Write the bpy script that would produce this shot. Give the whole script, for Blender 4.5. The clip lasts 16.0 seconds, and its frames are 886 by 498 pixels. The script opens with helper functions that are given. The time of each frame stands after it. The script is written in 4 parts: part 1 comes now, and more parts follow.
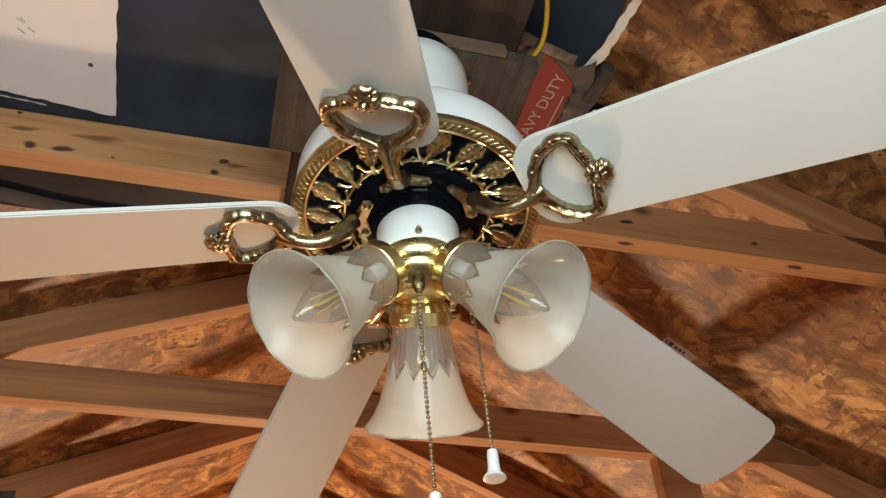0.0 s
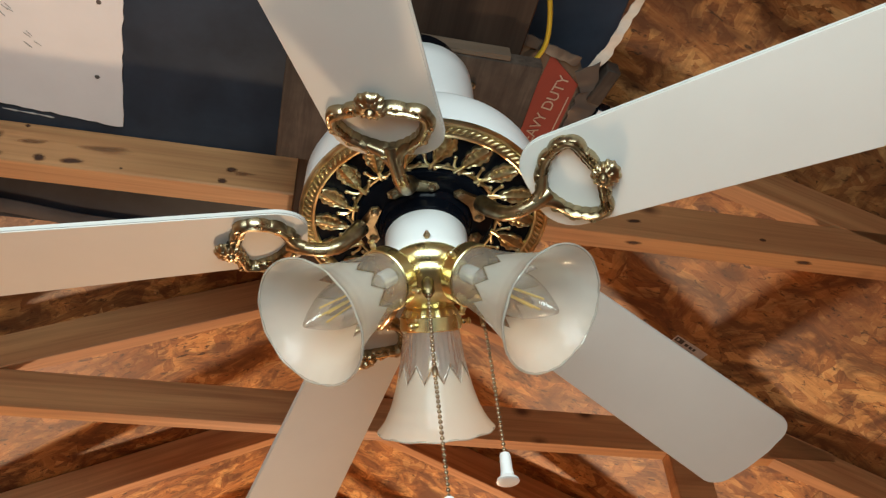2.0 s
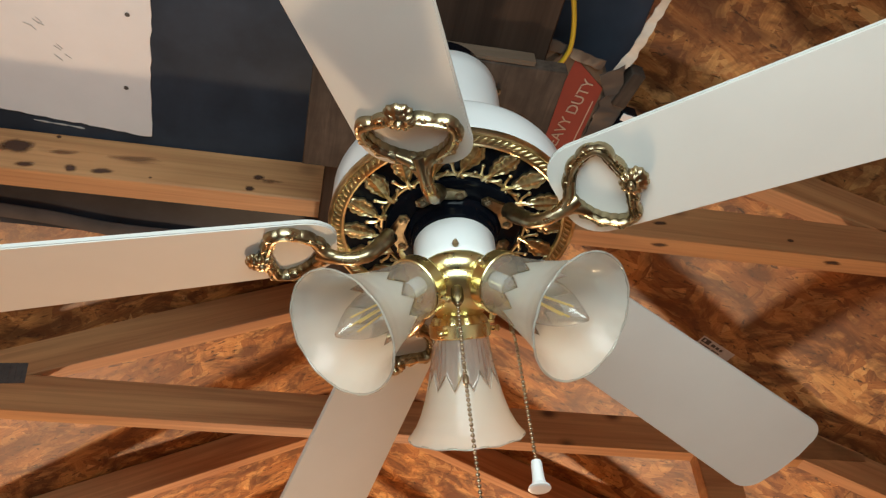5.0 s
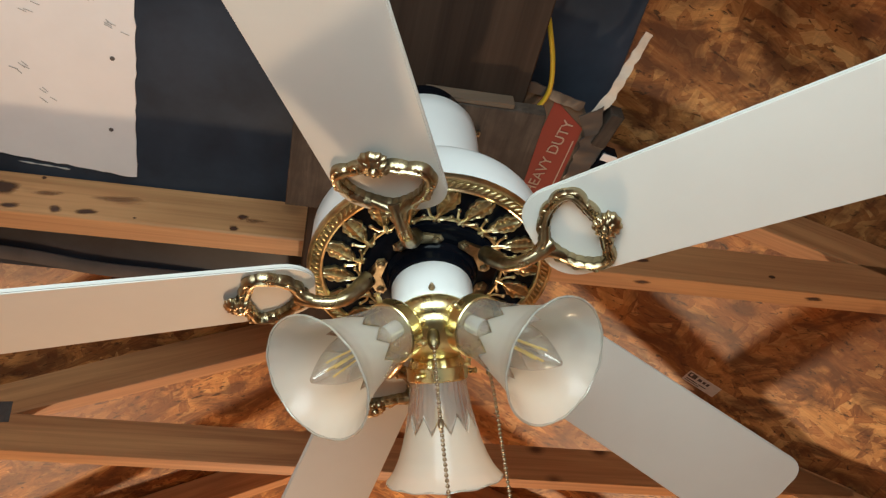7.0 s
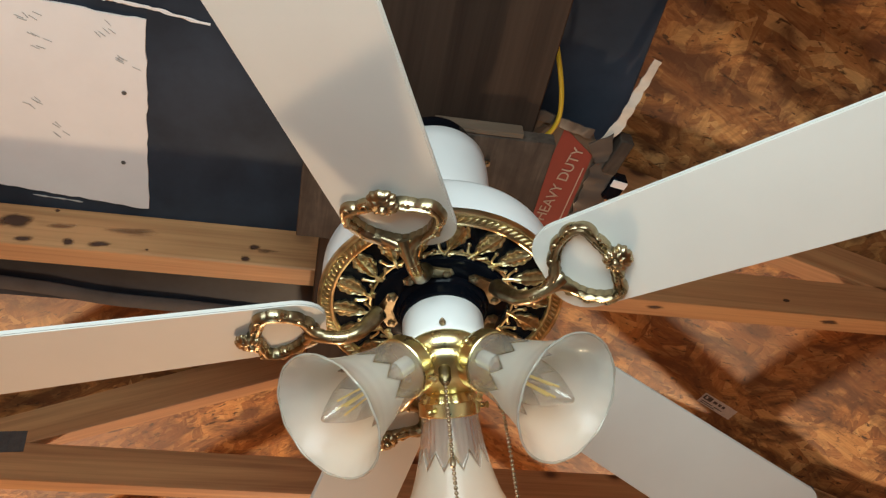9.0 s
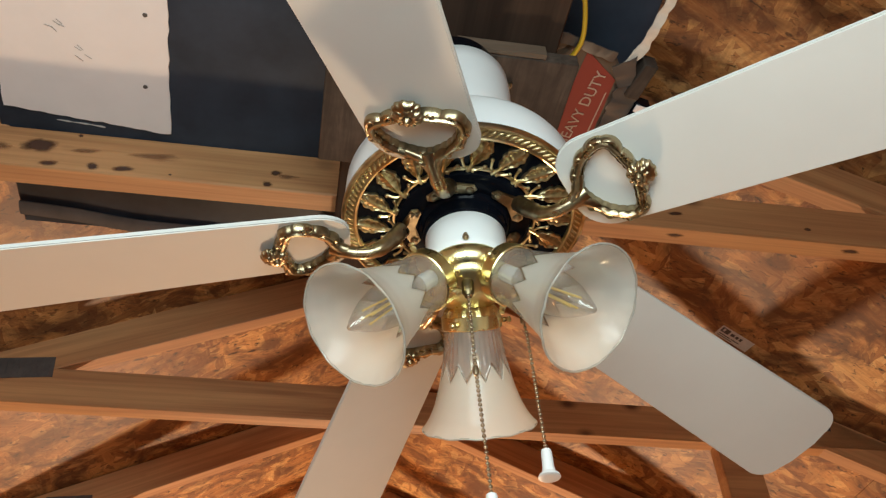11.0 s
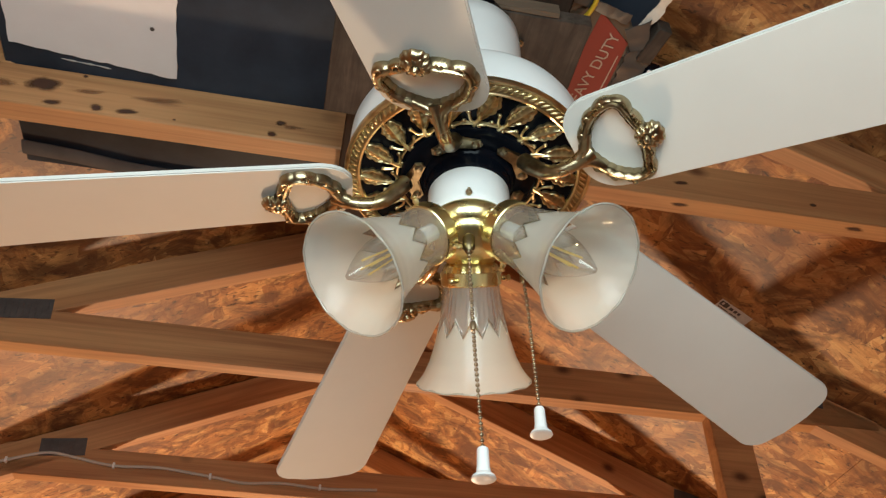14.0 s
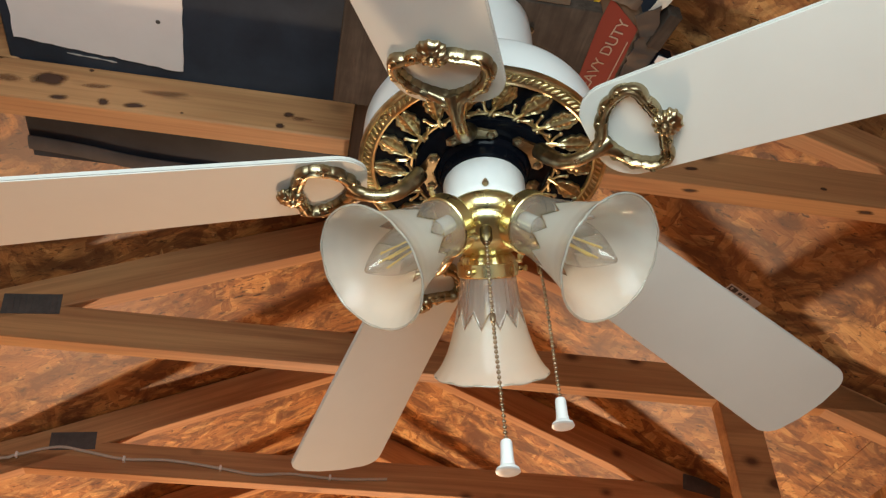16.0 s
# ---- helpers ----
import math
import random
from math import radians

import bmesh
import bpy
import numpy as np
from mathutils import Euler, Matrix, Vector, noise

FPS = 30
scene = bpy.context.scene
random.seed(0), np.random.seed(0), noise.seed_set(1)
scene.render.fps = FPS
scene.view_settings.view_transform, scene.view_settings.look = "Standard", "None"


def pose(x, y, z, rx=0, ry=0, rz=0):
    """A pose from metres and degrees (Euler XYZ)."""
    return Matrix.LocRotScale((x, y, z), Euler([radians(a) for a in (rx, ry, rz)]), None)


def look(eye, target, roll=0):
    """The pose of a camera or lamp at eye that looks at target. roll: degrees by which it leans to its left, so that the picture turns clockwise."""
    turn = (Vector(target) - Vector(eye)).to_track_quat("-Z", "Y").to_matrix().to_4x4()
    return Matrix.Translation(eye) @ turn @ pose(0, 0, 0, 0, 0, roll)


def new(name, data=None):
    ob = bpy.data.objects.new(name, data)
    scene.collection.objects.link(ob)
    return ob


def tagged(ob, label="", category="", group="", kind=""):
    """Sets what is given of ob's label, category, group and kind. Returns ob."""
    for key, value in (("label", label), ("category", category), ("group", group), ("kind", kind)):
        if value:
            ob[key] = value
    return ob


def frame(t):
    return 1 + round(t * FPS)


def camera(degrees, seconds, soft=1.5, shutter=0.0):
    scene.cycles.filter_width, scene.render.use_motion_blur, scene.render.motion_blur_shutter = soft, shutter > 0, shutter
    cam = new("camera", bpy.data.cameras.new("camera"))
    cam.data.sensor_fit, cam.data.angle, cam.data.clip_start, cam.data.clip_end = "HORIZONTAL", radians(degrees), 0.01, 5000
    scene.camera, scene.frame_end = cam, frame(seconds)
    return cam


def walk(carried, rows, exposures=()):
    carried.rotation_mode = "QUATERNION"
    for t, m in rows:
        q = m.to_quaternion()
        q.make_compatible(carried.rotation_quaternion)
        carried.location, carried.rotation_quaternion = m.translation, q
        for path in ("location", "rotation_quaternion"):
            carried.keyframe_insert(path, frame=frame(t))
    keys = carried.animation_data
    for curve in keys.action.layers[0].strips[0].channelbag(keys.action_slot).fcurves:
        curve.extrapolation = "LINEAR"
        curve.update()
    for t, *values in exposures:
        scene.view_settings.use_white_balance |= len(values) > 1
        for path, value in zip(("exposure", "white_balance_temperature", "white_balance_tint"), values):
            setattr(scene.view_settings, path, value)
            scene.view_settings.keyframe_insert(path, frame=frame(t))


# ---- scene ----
cam = camera(54.42, 16.0, soft=1.3)
SIZE, FAN_Z = 0.85, 2.25
# seconds, place in fan units from the fan's axis, yaw, pitch, roll
ROWS = [
    (0, -0.0378, -0.7238, -0.7381, -2.665, 43.143, 2.732),
    (0.5, -0.0326, -0.7230, -0.7384, -2.528, 43.097, 2.872),
    (1, -0.0306, -0.7282, -0.7384, -2.287, 43.110, 3.037),
    (1.5, -0.0340, -0.7288, -0.7391, -1.824, 43.148, 3.187),
    (2, -0.0390, -0.7290, -0.7376, -1.472, 43.279, 3.270),
    (2.5, -0.0392, -0.7397, -0.7364, -1.194, 43.494, 3.210),
    (3, -0.0380, -0.7451, -0.7384, -0.987, 43.477, 3.059),
    (3.5, -0.0493, -0.7485, -0.7419, -0.676, 43.182, 2.775),
    (6, -0.0452, -0.7350, -0.7298, 0.184, 43.723, 2.786),
    (6.5, -0.0429, -0.7406, -0.7305, 0.081, 44.369, 2.926),
    (7, -0.0268, -0.7577, -0.7306, -0.125, 45.287, 3.159),
    (7.5, -0.0132, -0.7841, -0.7136, -0.210, 46.538, 3.367),
    (8, -0.0090, -0.7919, -0.7084, -0.004, 47.213, 3.380),
    (8.5, -0.0114, -0.7875, -0.7084, 0.358, 47.223, 3.222),
    (9, -0.0228, -0.7713, -0.7156, 0.932, 46.444, 2.990),
    (9.5, -0.0340, -0.7571, -0.7258, 1.274, 45.376, 2.973),
    (12, -0.0316, -0.7497, -0.7465, 1.862, 41.331, 1.139),
    (12.5, -0.0329, -0.7467, -0.7442, 1.484, 40.658, 0.436),
    (13, -0.0259, -0.7443, -0.7425, 1.002, 40.438, -0.050),
    (13.5, -0.0389, -0.7400, -0.7483, 0.427, 40.424, -0.165),
    (14, -0.0321, -0.7395, -0.7485, -0.066, 40.473, 0.051),
    (14.5, -0.0367, -0.7409, -0.7466, -0.188, 40.352, 0.333),
    (15, -0.0352, -0.7378, -0.7446, -0.048, 40.161, 0.598),
    (15.5, -0.0396, -0.7339, -0.7454, 0.149, 39.900, 0.763),
    (16, -0.0506, -0.7388, -0.7410, 0.498, 39.615, 0.691),
]
walk(cam, [(t, pose(SIZE * x, SIZE * y, FAN_Z + SIZE * z, 90 + pitch, roll, yaw)) for t, x, y, z, yaw, pitch, roll in ROWS],
     [(0.0, 0.0), (16.0, 0.0)])

# ---------------------------------------------------------------- house axes: u along the trusses, v along the ridge
TURN = 11.2
HOUSE = pose(0, 0, 0, 0, 0, TURN)


def house(u, v, z):
    return HOUSE @ Vector((u, v, z))


# ---------------------------------------------------------------- world and lights
world = bpy.data.worlds.new("world")
scene.world = world
world.use_nodes = True
wn = world.node_tree.nodes
sky = wn.new("ShaderNodeTexSky")
sky.sky_type = "NISHITA"
sky.sun_disc = False
sky.sun_elevation, sky.sun_rotation = radians(40), radians(200)
wn["Background"].inputs["Strength"].default_value = 0.1
world.node_tree.links.new(sky.outputs["Color"], wn["Background"].inputs["Color"])


def lamp(name, kind, place, target, power, color, size=0.3, size_y=None):
    data = bpy.data.lights.new(name, kind)
    data.energy, data.color = power, color
    if kind == "AREA":
        data.shape, data.size, data.size_y = "RECTANGLE", size, size_y or size
    else:
        data.shadow_soft_size = size
    ob = new(name, data)
    ob.matrix_world = look(place, target)
    return ob


# a warm lamp low in the room beyond the fan, and daylight in the doorway behind the camera
lamp("room_lamp", "POINT", house(0.2, 3.1, 0.8), house(0, 0, 2), 222, (1.0, 0.71, 0.45), 0.11)
lamp("door_daylight", "AREA", house(-0.29, -0.97, 1.84), house(-0.19, 0.3, 2.15), 14.5, (0.80, 0.98, 1.0), 0.95, 0.6)

# ---------------------------------------------------------------- materials


def material(name, base, rough=0.5, metal=0.0):
    m = bpy.data.materials.new(name)
    m.use_nodes = True
    b = m.node_tree.nodes["Principled BSDF"]
    b.inputs["Base Color"].default_value = (*base, 1)
    b.inputs["Roughness"].default_value = rough
    b.inputs["Metallic"].default_value = metal
    return m, m.node_tree.nodes, m.node_tree.links, b


def coords(nodes, links, scale=(1, 1, 1), turn=(0, 0, 0), shift=None, generated="Object"):
    tc = nodes.new("ShaderNodeTexCoord")
    mp = nodes.new("ShaderNodeMapping")
    mp.inputs["Scale"].default_value = scale
    mp.inputs["Rotation"].default_value = [radians(a) for a in turn]
    links.new(tc.outputs[generated], mp.inputs["Vector"])
    if shift is not None:
        links.new(shift, mp.inputs["Location"])
    return mp.outputs["Vector"]


def noise_tex(nodes, links, vec, scale, detail=4, rough=0.55, distort=0.0):
    n = nodes.new("ShaderNodeTexNoise")
    n.inputs["Scale"].default_value = scale
    n.inputs["Detail"].default_value = detail
    n.inputs["Roughness"].default_value = rough
    n.inputs["Distortion"].default_value = distort
    links.new(vec, n.inputs["Vector"])
    return n


def ramp(nodes, links, fac, stops):
    r = nodes.new("ShaderNodeValToRGB")
    while len(r.color_ramp.elements) < len(stops):
        r.color_ramp.elements.new(0.5)
    for e, (p, c) in zip(r.color_ramp.elements, stops):
        e.position, e.color = p, (*c, 1) if len(c) == 3 else c
    links.new(fac, r.inputs["Fac"])
    return r.outputs["Color"]


def mix(nodes, links, fac, a, b, how="MIX"):
    m = nodes.new("ShaderNodeMix")
    m.data_type, m.blend_type = "RGBA", how
    for value, slot in ((fac, m.inputs[0]), (a, m.inputs[6]), (b, m.inputs[7])):
        if isinstance(value, (int, float)):
            slot.default_value = value
        elif isinstance(value, tuple):
            slot.default_value = (*value, 1)
        else:
            links.new(value, slot)
    return m.outputs[2]


def bump(nodes, links, b, height, strength, distance=0.002):
    n = nodes.new("ShaderNodeBump")
    n.inputs["Strength"].default_value, n.inputs["Distance"].default_value = strength, distance
    links.new(height, n.inputs["Height"])
    links.new(n.outputs["Normal"], b.inputs["Normal"])


def random_shift(nodes, links, amount=7.0):
    info = nodes.new("ShaderNodeObjectInfo")
    m = nodes.new("ShaderNodeMath")
    m.operation, m.inputs[1].default_value = "MULTIPLY", amount
    links.new(info.outputs["Random"], m.inputs[0])
    return m.outputs[0]


def lumber(name, light, dark, knot=(0.10, 0.035, 0.015), knots=2.2, along=(1.0, 9.0, 9.0), rough=0.62):
    """Sawn softwood: grain along the local x axis, broad figure, a few knots."""
    m, n, l, b = material(name, light, rough)
    shift = random_shift(n, l)
    fine = noise_tex(n, l, coords(n, l, (along[0] * 1.5, along[1] * 9, along[2] * 9), shift=shift), 1.6, 6, 0.6, 0.5)
    broad = noise_tex(n, l, coords(n, l, (along[0] * 0.8, along[1] * 1.1, along[2] * 1.1), shift=shift), 1.8, 3, 0.5, 1.2)
    col = ramp(n, l, broad.outputs["Fac"], [(0.30, dark), (0.62, light)])
    col = mix(n, l, 0.22, col, ramp(n, l, fine.outputs["Fac"], [(0.35, tuple(c * 0.55 for c in dark)), (0.62, tuple(min(1, c * 1.2) for c in light))]))
    vor = n.new("ShaderNodeTexVoronoi")
    vor.inputs["Scale"].default_value = knots * 3
    vor.inputs["Randomness"].default_value = 1.0
    l.new(coords(n, l, (1.0, 1.5, 1.5), shift=shift), vor.inputs["Vector"])
    spot = ramp(n, l, vor.outputs["Distance"], [(0.08, (0.95, 0.95, 0.95)), (0.13, (0.4, 0.4, 0.4)), (0.19, (0, 0, 0))])
    col = mix(n, l, spot, col, knot)
    l.new(col, b.inputs["Base Color"])
    bump(n, l, b, fine.outputs["Fac"], 0.25, 0.0015)
    return m


def strand_board(name):
    """Oriented strand board: long flakes of several tones lying across one another, pressed and blurred together."""
    m, n, l, b = material(name, (0.4, 0.22, 0.1), 0.5)
    shift = random_shift(n, l, 3.0)
    warp = noise_tex(n, l, coords(n, l), 14, 4, 0.6)

    tc = n.new("ShaderNodeTexCoord")

    def flat(turn, sx, sy, bend):
        """Flake space: turned in the board's plane, then sx by sy flakes to the metre."""
        mp = n.new("ShaderNodeMapping")
        mp.vector_type = "TEXTURE"
        mp.inputs["Rotation"].default_value = (0, 0, radians(turn))
        mp.inputs["Scale"].default_value = (1 / sx, 1 / sy, 1000)
        l.new(tc.outputs["Object"], mp.inputs["Vector"])
        l.new(shift, mp.inputs["Location"])
        add = n.new("ShaderNodeVectorMath")
        add.operation = "MULTIPLY_ADD"
        add.inputs[1].default_value = (bend, bend, 0)
        l.new(warp.outputs["Color"], add.inputs[0])
        l.new(mp.outputs["Vector"], add.inputs[2])
        return add.outputs[0]

    tones = [(0.05, (0.20, 0.070, 0.021)), (0.28, (0.36, 0.140, 0.041)), (0.50, (0.52, 0.235, 0.072)), (0.72, (0.68, 0.355, 0.118)), (0.95, (0.83, 0.52, 0.21))]
    col = height = None
    # one layer of flakes over another, each flake with its own tone
    for turn, sx, sy in ((8, 9, 26), (66, 12, 34), (121, 9, 30), (38, 15, 44), (150, 12, 36), (95, 17, 50), (20, 13, 40)):
        v = n.new("ShaderNodeTexVoronoi")
        v.inputs["Scale"].default_value = 1.0
        l.new(flat(turn, sx, sy, 0.9), v.inputs["Vector"])
        pick = n.new("ShaderNodeSeparateColor")
        l.new(v.outputs["Color"], pick.inputs[0])
        fibre = noise_tex(n, l, flat(turn, sx * 1.6, sy * 4.5, 1.2), 1.0, 4, 0.65, 0.4)
        tone = mix(n, l, 0.30, ramp(n, l, pick.outputs[0], tones), ramp(n, l, fibre.outputs["Fac"], [(0.34, tones[0][1]), (0.50, tones[2][1]), (0.66, tones[4][1])]))
        if col is None:
            col, height = tone, pick.outputs[2]
            continue
        over = ramp(n, l, pick.outputs[1], [(0.56, (0, 0, 0)), (0.60, (0.92, 0.92, 0.92))])
        col = mix(n, l, over, col, tone)
        height = mix(n, l, over, height, pick.outputs[2])
    # the board's dark mottling, spread wider to stand in for shade on the roof
    mottle_shade = noise_tex(n, l, coords(n, l, (1, 1.5, 1), (0, 0, 35), shift), 6.2, 5, 0.64, 1.6)
    col = mix(n, l, ramp(n, l, mottle_shade.outputs["Fac"], [(0.40, (0.84, 0.84, 0.84)), (0.56, (0, 0, 0))]), col, (0.105, 0.034, 0.012))
    stain = noise_tex(n, l, coords(n, l), 3.1, 4, 0.6, 0.8)
    col = mix(n, l, ramp(n, l, stain.outputs["Fac"], [(0.38, (0.5, 0.5, 0.5)), (0.56, (0, 0, 0))]), col, (0.16, 0.058, 0.022))
    flecks = noise_tex(n, l, coords(n, l, (1, 2.0, 1), (0, 0, 50)), 38, 3, 0.6, 1.0)
    col = mix(n, l, ramp(n, l, flecks.outputs["Fac"], [(0.32, (0.9, 0.9, 0.9)), (0.40, (0, 0, 0))]), col, (0.045, 0.018, 0.008))
    l.new(col, b.inputs["Base Color"])
    bump(n, l, b, height, 0.4, 0.002)
    return m


def plywood(name, light, dark):
    m, n, l, b = material(name, light, 0.7)
    shift = random_shift(n, l)
    fine = noise_tex(n, l, coords(n, l, (14, 1.4, 14), shift=shift), 6, 6, 0.65, 0.6)
    blot = noise_tex(n, l, coords(n, l, shift=shift), 9, 4, 0.6)
    col = ramp(n, l, fine.outputs["Fac"], [(0.32, dark), (0.68, light)])
    col = mix(n, l, ramp(n, l, blot.outputs["Fac"], [(0.42, (0.6, 0.6, 0.6)), (0.62, (0, 0, 0))]), col, tuple(c * 0.6 for c in dark))
    l.new(col, b.inputs["Base Color"])
    b.inputs["Specular IOR Level"].default_value = 0.12
    bump(n, l, b, fine.outputs["Fac"], 0.3, 0.001)
    return m


def plain(name, base, rough, metal=0.0, vary=0.08, scale=25.0, relief=0.05, coat=0.0, shine=0.5):
    """Paint, plastic or metal with faint mottling."""
    m, n, l, b = material(name, base, rough, metal)
    t = noise_tex(n, l, coords(n, l), scale, 5, 0.6)
    l.new(ramp(n, l, t.outputs["Fac"], [(0.3, tuple(c * (1 - vary) for c in base)), (0.7, tuple(min(1, c * (1 + vary)) for c in base))]), b.inputs["Base Color"])
    b.inputs["Coat Weight"].default_value = coat
    b.inputs["Specular IOR Level"].default_value = shine
    rr = n.new("ShaderNodeMapRange")
    rr.inputs["To Min"].default_value, rr.inputs["To Max"].default_value = max(0.02, rough - 0.06), rough + 0.08
    l.new(t.outputs["Fac"], rr.inputs["Value"])
    l.new(rr.outputs[0], b.inputs["Roughness"])
    if relief:
        bump(n, l, b, t.outputs["Fac"], relief, 0.0008)
    return m


def aged_brass(name, base, dark, rough, depth):
    """Cast brass: polished ridges, brown patina in patches, a darker brown in the hollows."""
    m, n, l, b = material(name, base, rough, 1.0)
    t = noise_tex(n, l, coords(n, l), 120, 4, 0.6)
    big = noise_tex(n, l, coords(n, l), 34, 3, 0.5)
    col = mix(n, l, ramp(n, l, big.outputs["Fac"], [(0.38, (depth, depth, depth)), (0.6, (0, 0, 0))]), base, dark)
    # the dark brown once more wherever the mesh curves inwards
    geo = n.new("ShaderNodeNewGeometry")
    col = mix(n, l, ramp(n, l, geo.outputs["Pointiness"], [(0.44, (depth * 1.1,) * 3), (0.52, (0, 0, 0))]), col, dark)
    l.new(col, b.inputs["Base Color"])
    spot = n.new("ShaderNodeMapRange")
    spot.inputs["To Min"].default_value, spot.inputs["To Max"].default_value = rough + 0.16, max(0.05, rough - 0.08)
    l.new(big.outputs["Fac"], spot.inputs["Value"])
    l.new(spot.outputs[0], b.inputs["Roughness"])
    bump(n, l, b, t.outputs["Fac"], 0.15, 0.0008)
    return m


def soft_mark(name, base, strength, ragged_edge=0.9):
    """A stain soaked into wood, thinning out towards an uneven edge."""
    m, n, l, b = material(name, base, 0.6)
    tc = n.new("ShaderNodeTexCoord")
    mp = n.new("ShaderNodeMapping")
    mp.inputs["Location"].default_value, mp.inputs["Scale"].default_value = (-1, -1, 0), (2, 2, 0)
    l.new(tc.outputs["Generated"], mp.inputs["Vector"])
    size = n.new("ShaderNodeVectorMath")
    size.operation = "LENGTH"
    l.new(mp.outputs["Vector"], size.inputs[0])
    rough_edge = noise_tex(n, l, coords(n, l, shift=random_shift(n, l, 31.0), generated="Generated"), 3.2, 4, 0.6)
    add = n.new("ShaderNodeMath")
    add.operation, add.inputs[1].default_value = "MULTIPLY_ADD", ragged_edge
    l.new(rough_edge.outputs["Fac"], add.inputs[0])
    l.new(size.outputs["Value"], add.inputs[2])
    cover = ramp(n, l, add.outputs[0], [(0.62, (strength,) * 3), (0.98, (0, 0, 0))])
    clear, both = n.new("ShaderNodeBsdfTransparent"), n.new("ShaderNodeMixShader")
    l.new(cover, both.inputs[0])
    l.new(clear.outputs[0], both.inputs[1])
    l.new(b.outputs[0], both.inputs[2])
    l.new(both.outputs[0], n["Material Output"].inputs["Surface"])
    return m


OSB = strand_board("strand_board")
PINE = lumber("pine_lumber", (0.57, 0.302, 0.130), (0.37, 0.162, 0.066))
# wood tones lowered to carry the shade of the fan and truss chord
OLD_BOARD = lumber("weathered_board", (0.052, 0.031, 0.021), (0.024, 0.014, 0.010), knots=1.4, rough=0.75)
OLD_BOARD.node_tree.nodes["Principled BSDF"].inputs["Specular IOR Level"].default_value = 0.15
PLY = plywood("grey_plywood", (0.115, 0.086, 0.068), (0.055, 0.040, 0.031))
WHITE_GLOSS = plain("white_enamel", (0.86, 0.88, 0.87), 0.30, vary=0.015, coat=0.25, relief=0.02)
BLADE_WHITE = plain("blade_white", (0.72, 0.71, 0.67), 0.58, vary=0.025, scale=9, relief=0.04, shine=0.2)
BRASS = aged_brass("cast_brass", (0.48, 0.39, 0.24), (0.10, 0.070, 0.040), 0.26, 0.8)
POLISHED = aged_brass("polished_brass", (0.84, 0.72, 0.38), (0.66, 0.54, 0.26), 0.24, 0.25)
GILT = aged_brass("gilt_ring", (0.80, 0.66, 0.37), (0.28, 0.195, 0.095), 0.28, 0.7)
BLACK = plain("black_enamel", (0.004, 0.005, 0.008), 0.12, vary=0.2, relief=0.02, shine=0.08)
STEEL = plain("screw_steel", (0.30, 0.25, 0.17), 0.35, 1.0)
CHAIN = plain("chain_metal", (0.42, 0.33, 0.22), 0.35, 1.0)
DULL = plain("dull_bronze", (0.20, 0.155, 0.085), 0.38, 1.0)
PLATE = plain("galvanised_plate", (0.105, 0.095, 0.092), 0.6, 0.3, vary=0.3)
FELT = plain("black_sheet", (0.034, 0.043, 0.060), 0.42, vary=0.4, scale=6, relief=0.2, shine=0.16)
PAPER = plain("white_paper", (0.87, 0.80, 0.77), 0.7, vary=0.05, scale=6)
CARD = plain("cardboard", (0.125, 0.082, 0.053), 0.8, vary=0.1, scale=18)
RED = plain("red_print", (0.25, 0.026, 0.015), 0.6, vary=0.08)
STRIP = plain("grey_strip", (0.075, 0.075, 0.082), 0.6, vary=0.2, scale=20, shine=0.2)
TAPE = plain("grey_tape", (0.075, 0.062, 0.055), 0.4, vary=0.12, scale=30)
PALE = plain("pale_print", (0.46, 0.33, 0.26), 0.7)
YELLOW = plain("yellow_jacket", (0.62, 0.42, 0.03), 0.4)
CABLE = plain("grey_cable", (0.52, 0.47, 0.40), 0.45)
SCUFF = plain("pencil_scuff", (0.42, 0.37, 0.34), 0.7)
MARK = plain("dark_mark", (0.10, 0.08, 0.07), 0.7)
LABEL = plain("paper_label", (0.66, 0.60, 0.52), 0.6, vary=0.1, scale=60)
KNOB = plain("white_plastic", (0.86, 0.87, 0.86), 0.35, vary=0.02, relief=0.0)
CONCRETE = plain("dark_floor", (0.085, 0.08, 0.075), 0.85, vary=0.2, scale=8, relief=0.3)


def shade_glass(name, through_it, haze, tint, rough):
    """Thin pressed glass: part of the light passes straight, part is scattered through, part is reflected."""
    m, n, l, b = material(name, haze, rough)
    b.inputs["Coat Weight"].default_value = 1.0
    b.inputs["Coat Roughness"].default_value = 0.08
    t = noise_tex(n, l, coords(n, l), 60, 4)
    bump(n, l, b, t.outputs["Fac"], 0.05, 0.0006)
    soft = n.new("ShaderNodeBsdfTranslucent")
    soft.inputs["Color"].default_value = (*haze, 1)
    clear = n.new("ShaderNodeBsdfTransparent")
    clear.inputs["Color"].default_value = (*tint, 1)
    a, c = n.new("ShaderNodeMixShader"), n.new("ShaderNodeMixShader")
    a.inputs[0].default_value, c.inputs[0].default_value = 0.62, through_it
    l.new(b.outputs[0], a.inputs[1])
    l.new(soft.outputs[0], a.inputs[2])
    l.new(a.outputs[0], c.inputs[1])
    l.new(clear.outputs[0], c.inputs[2])
    l.new(c.outputs[0], n["Material Output"].inputs["Surface"])
    return m


FROST = shade_glass("frosted_glass", 0.35, (0.92, 0.92, 0.88), (0.95, 0.97, 0.93), 0.26)


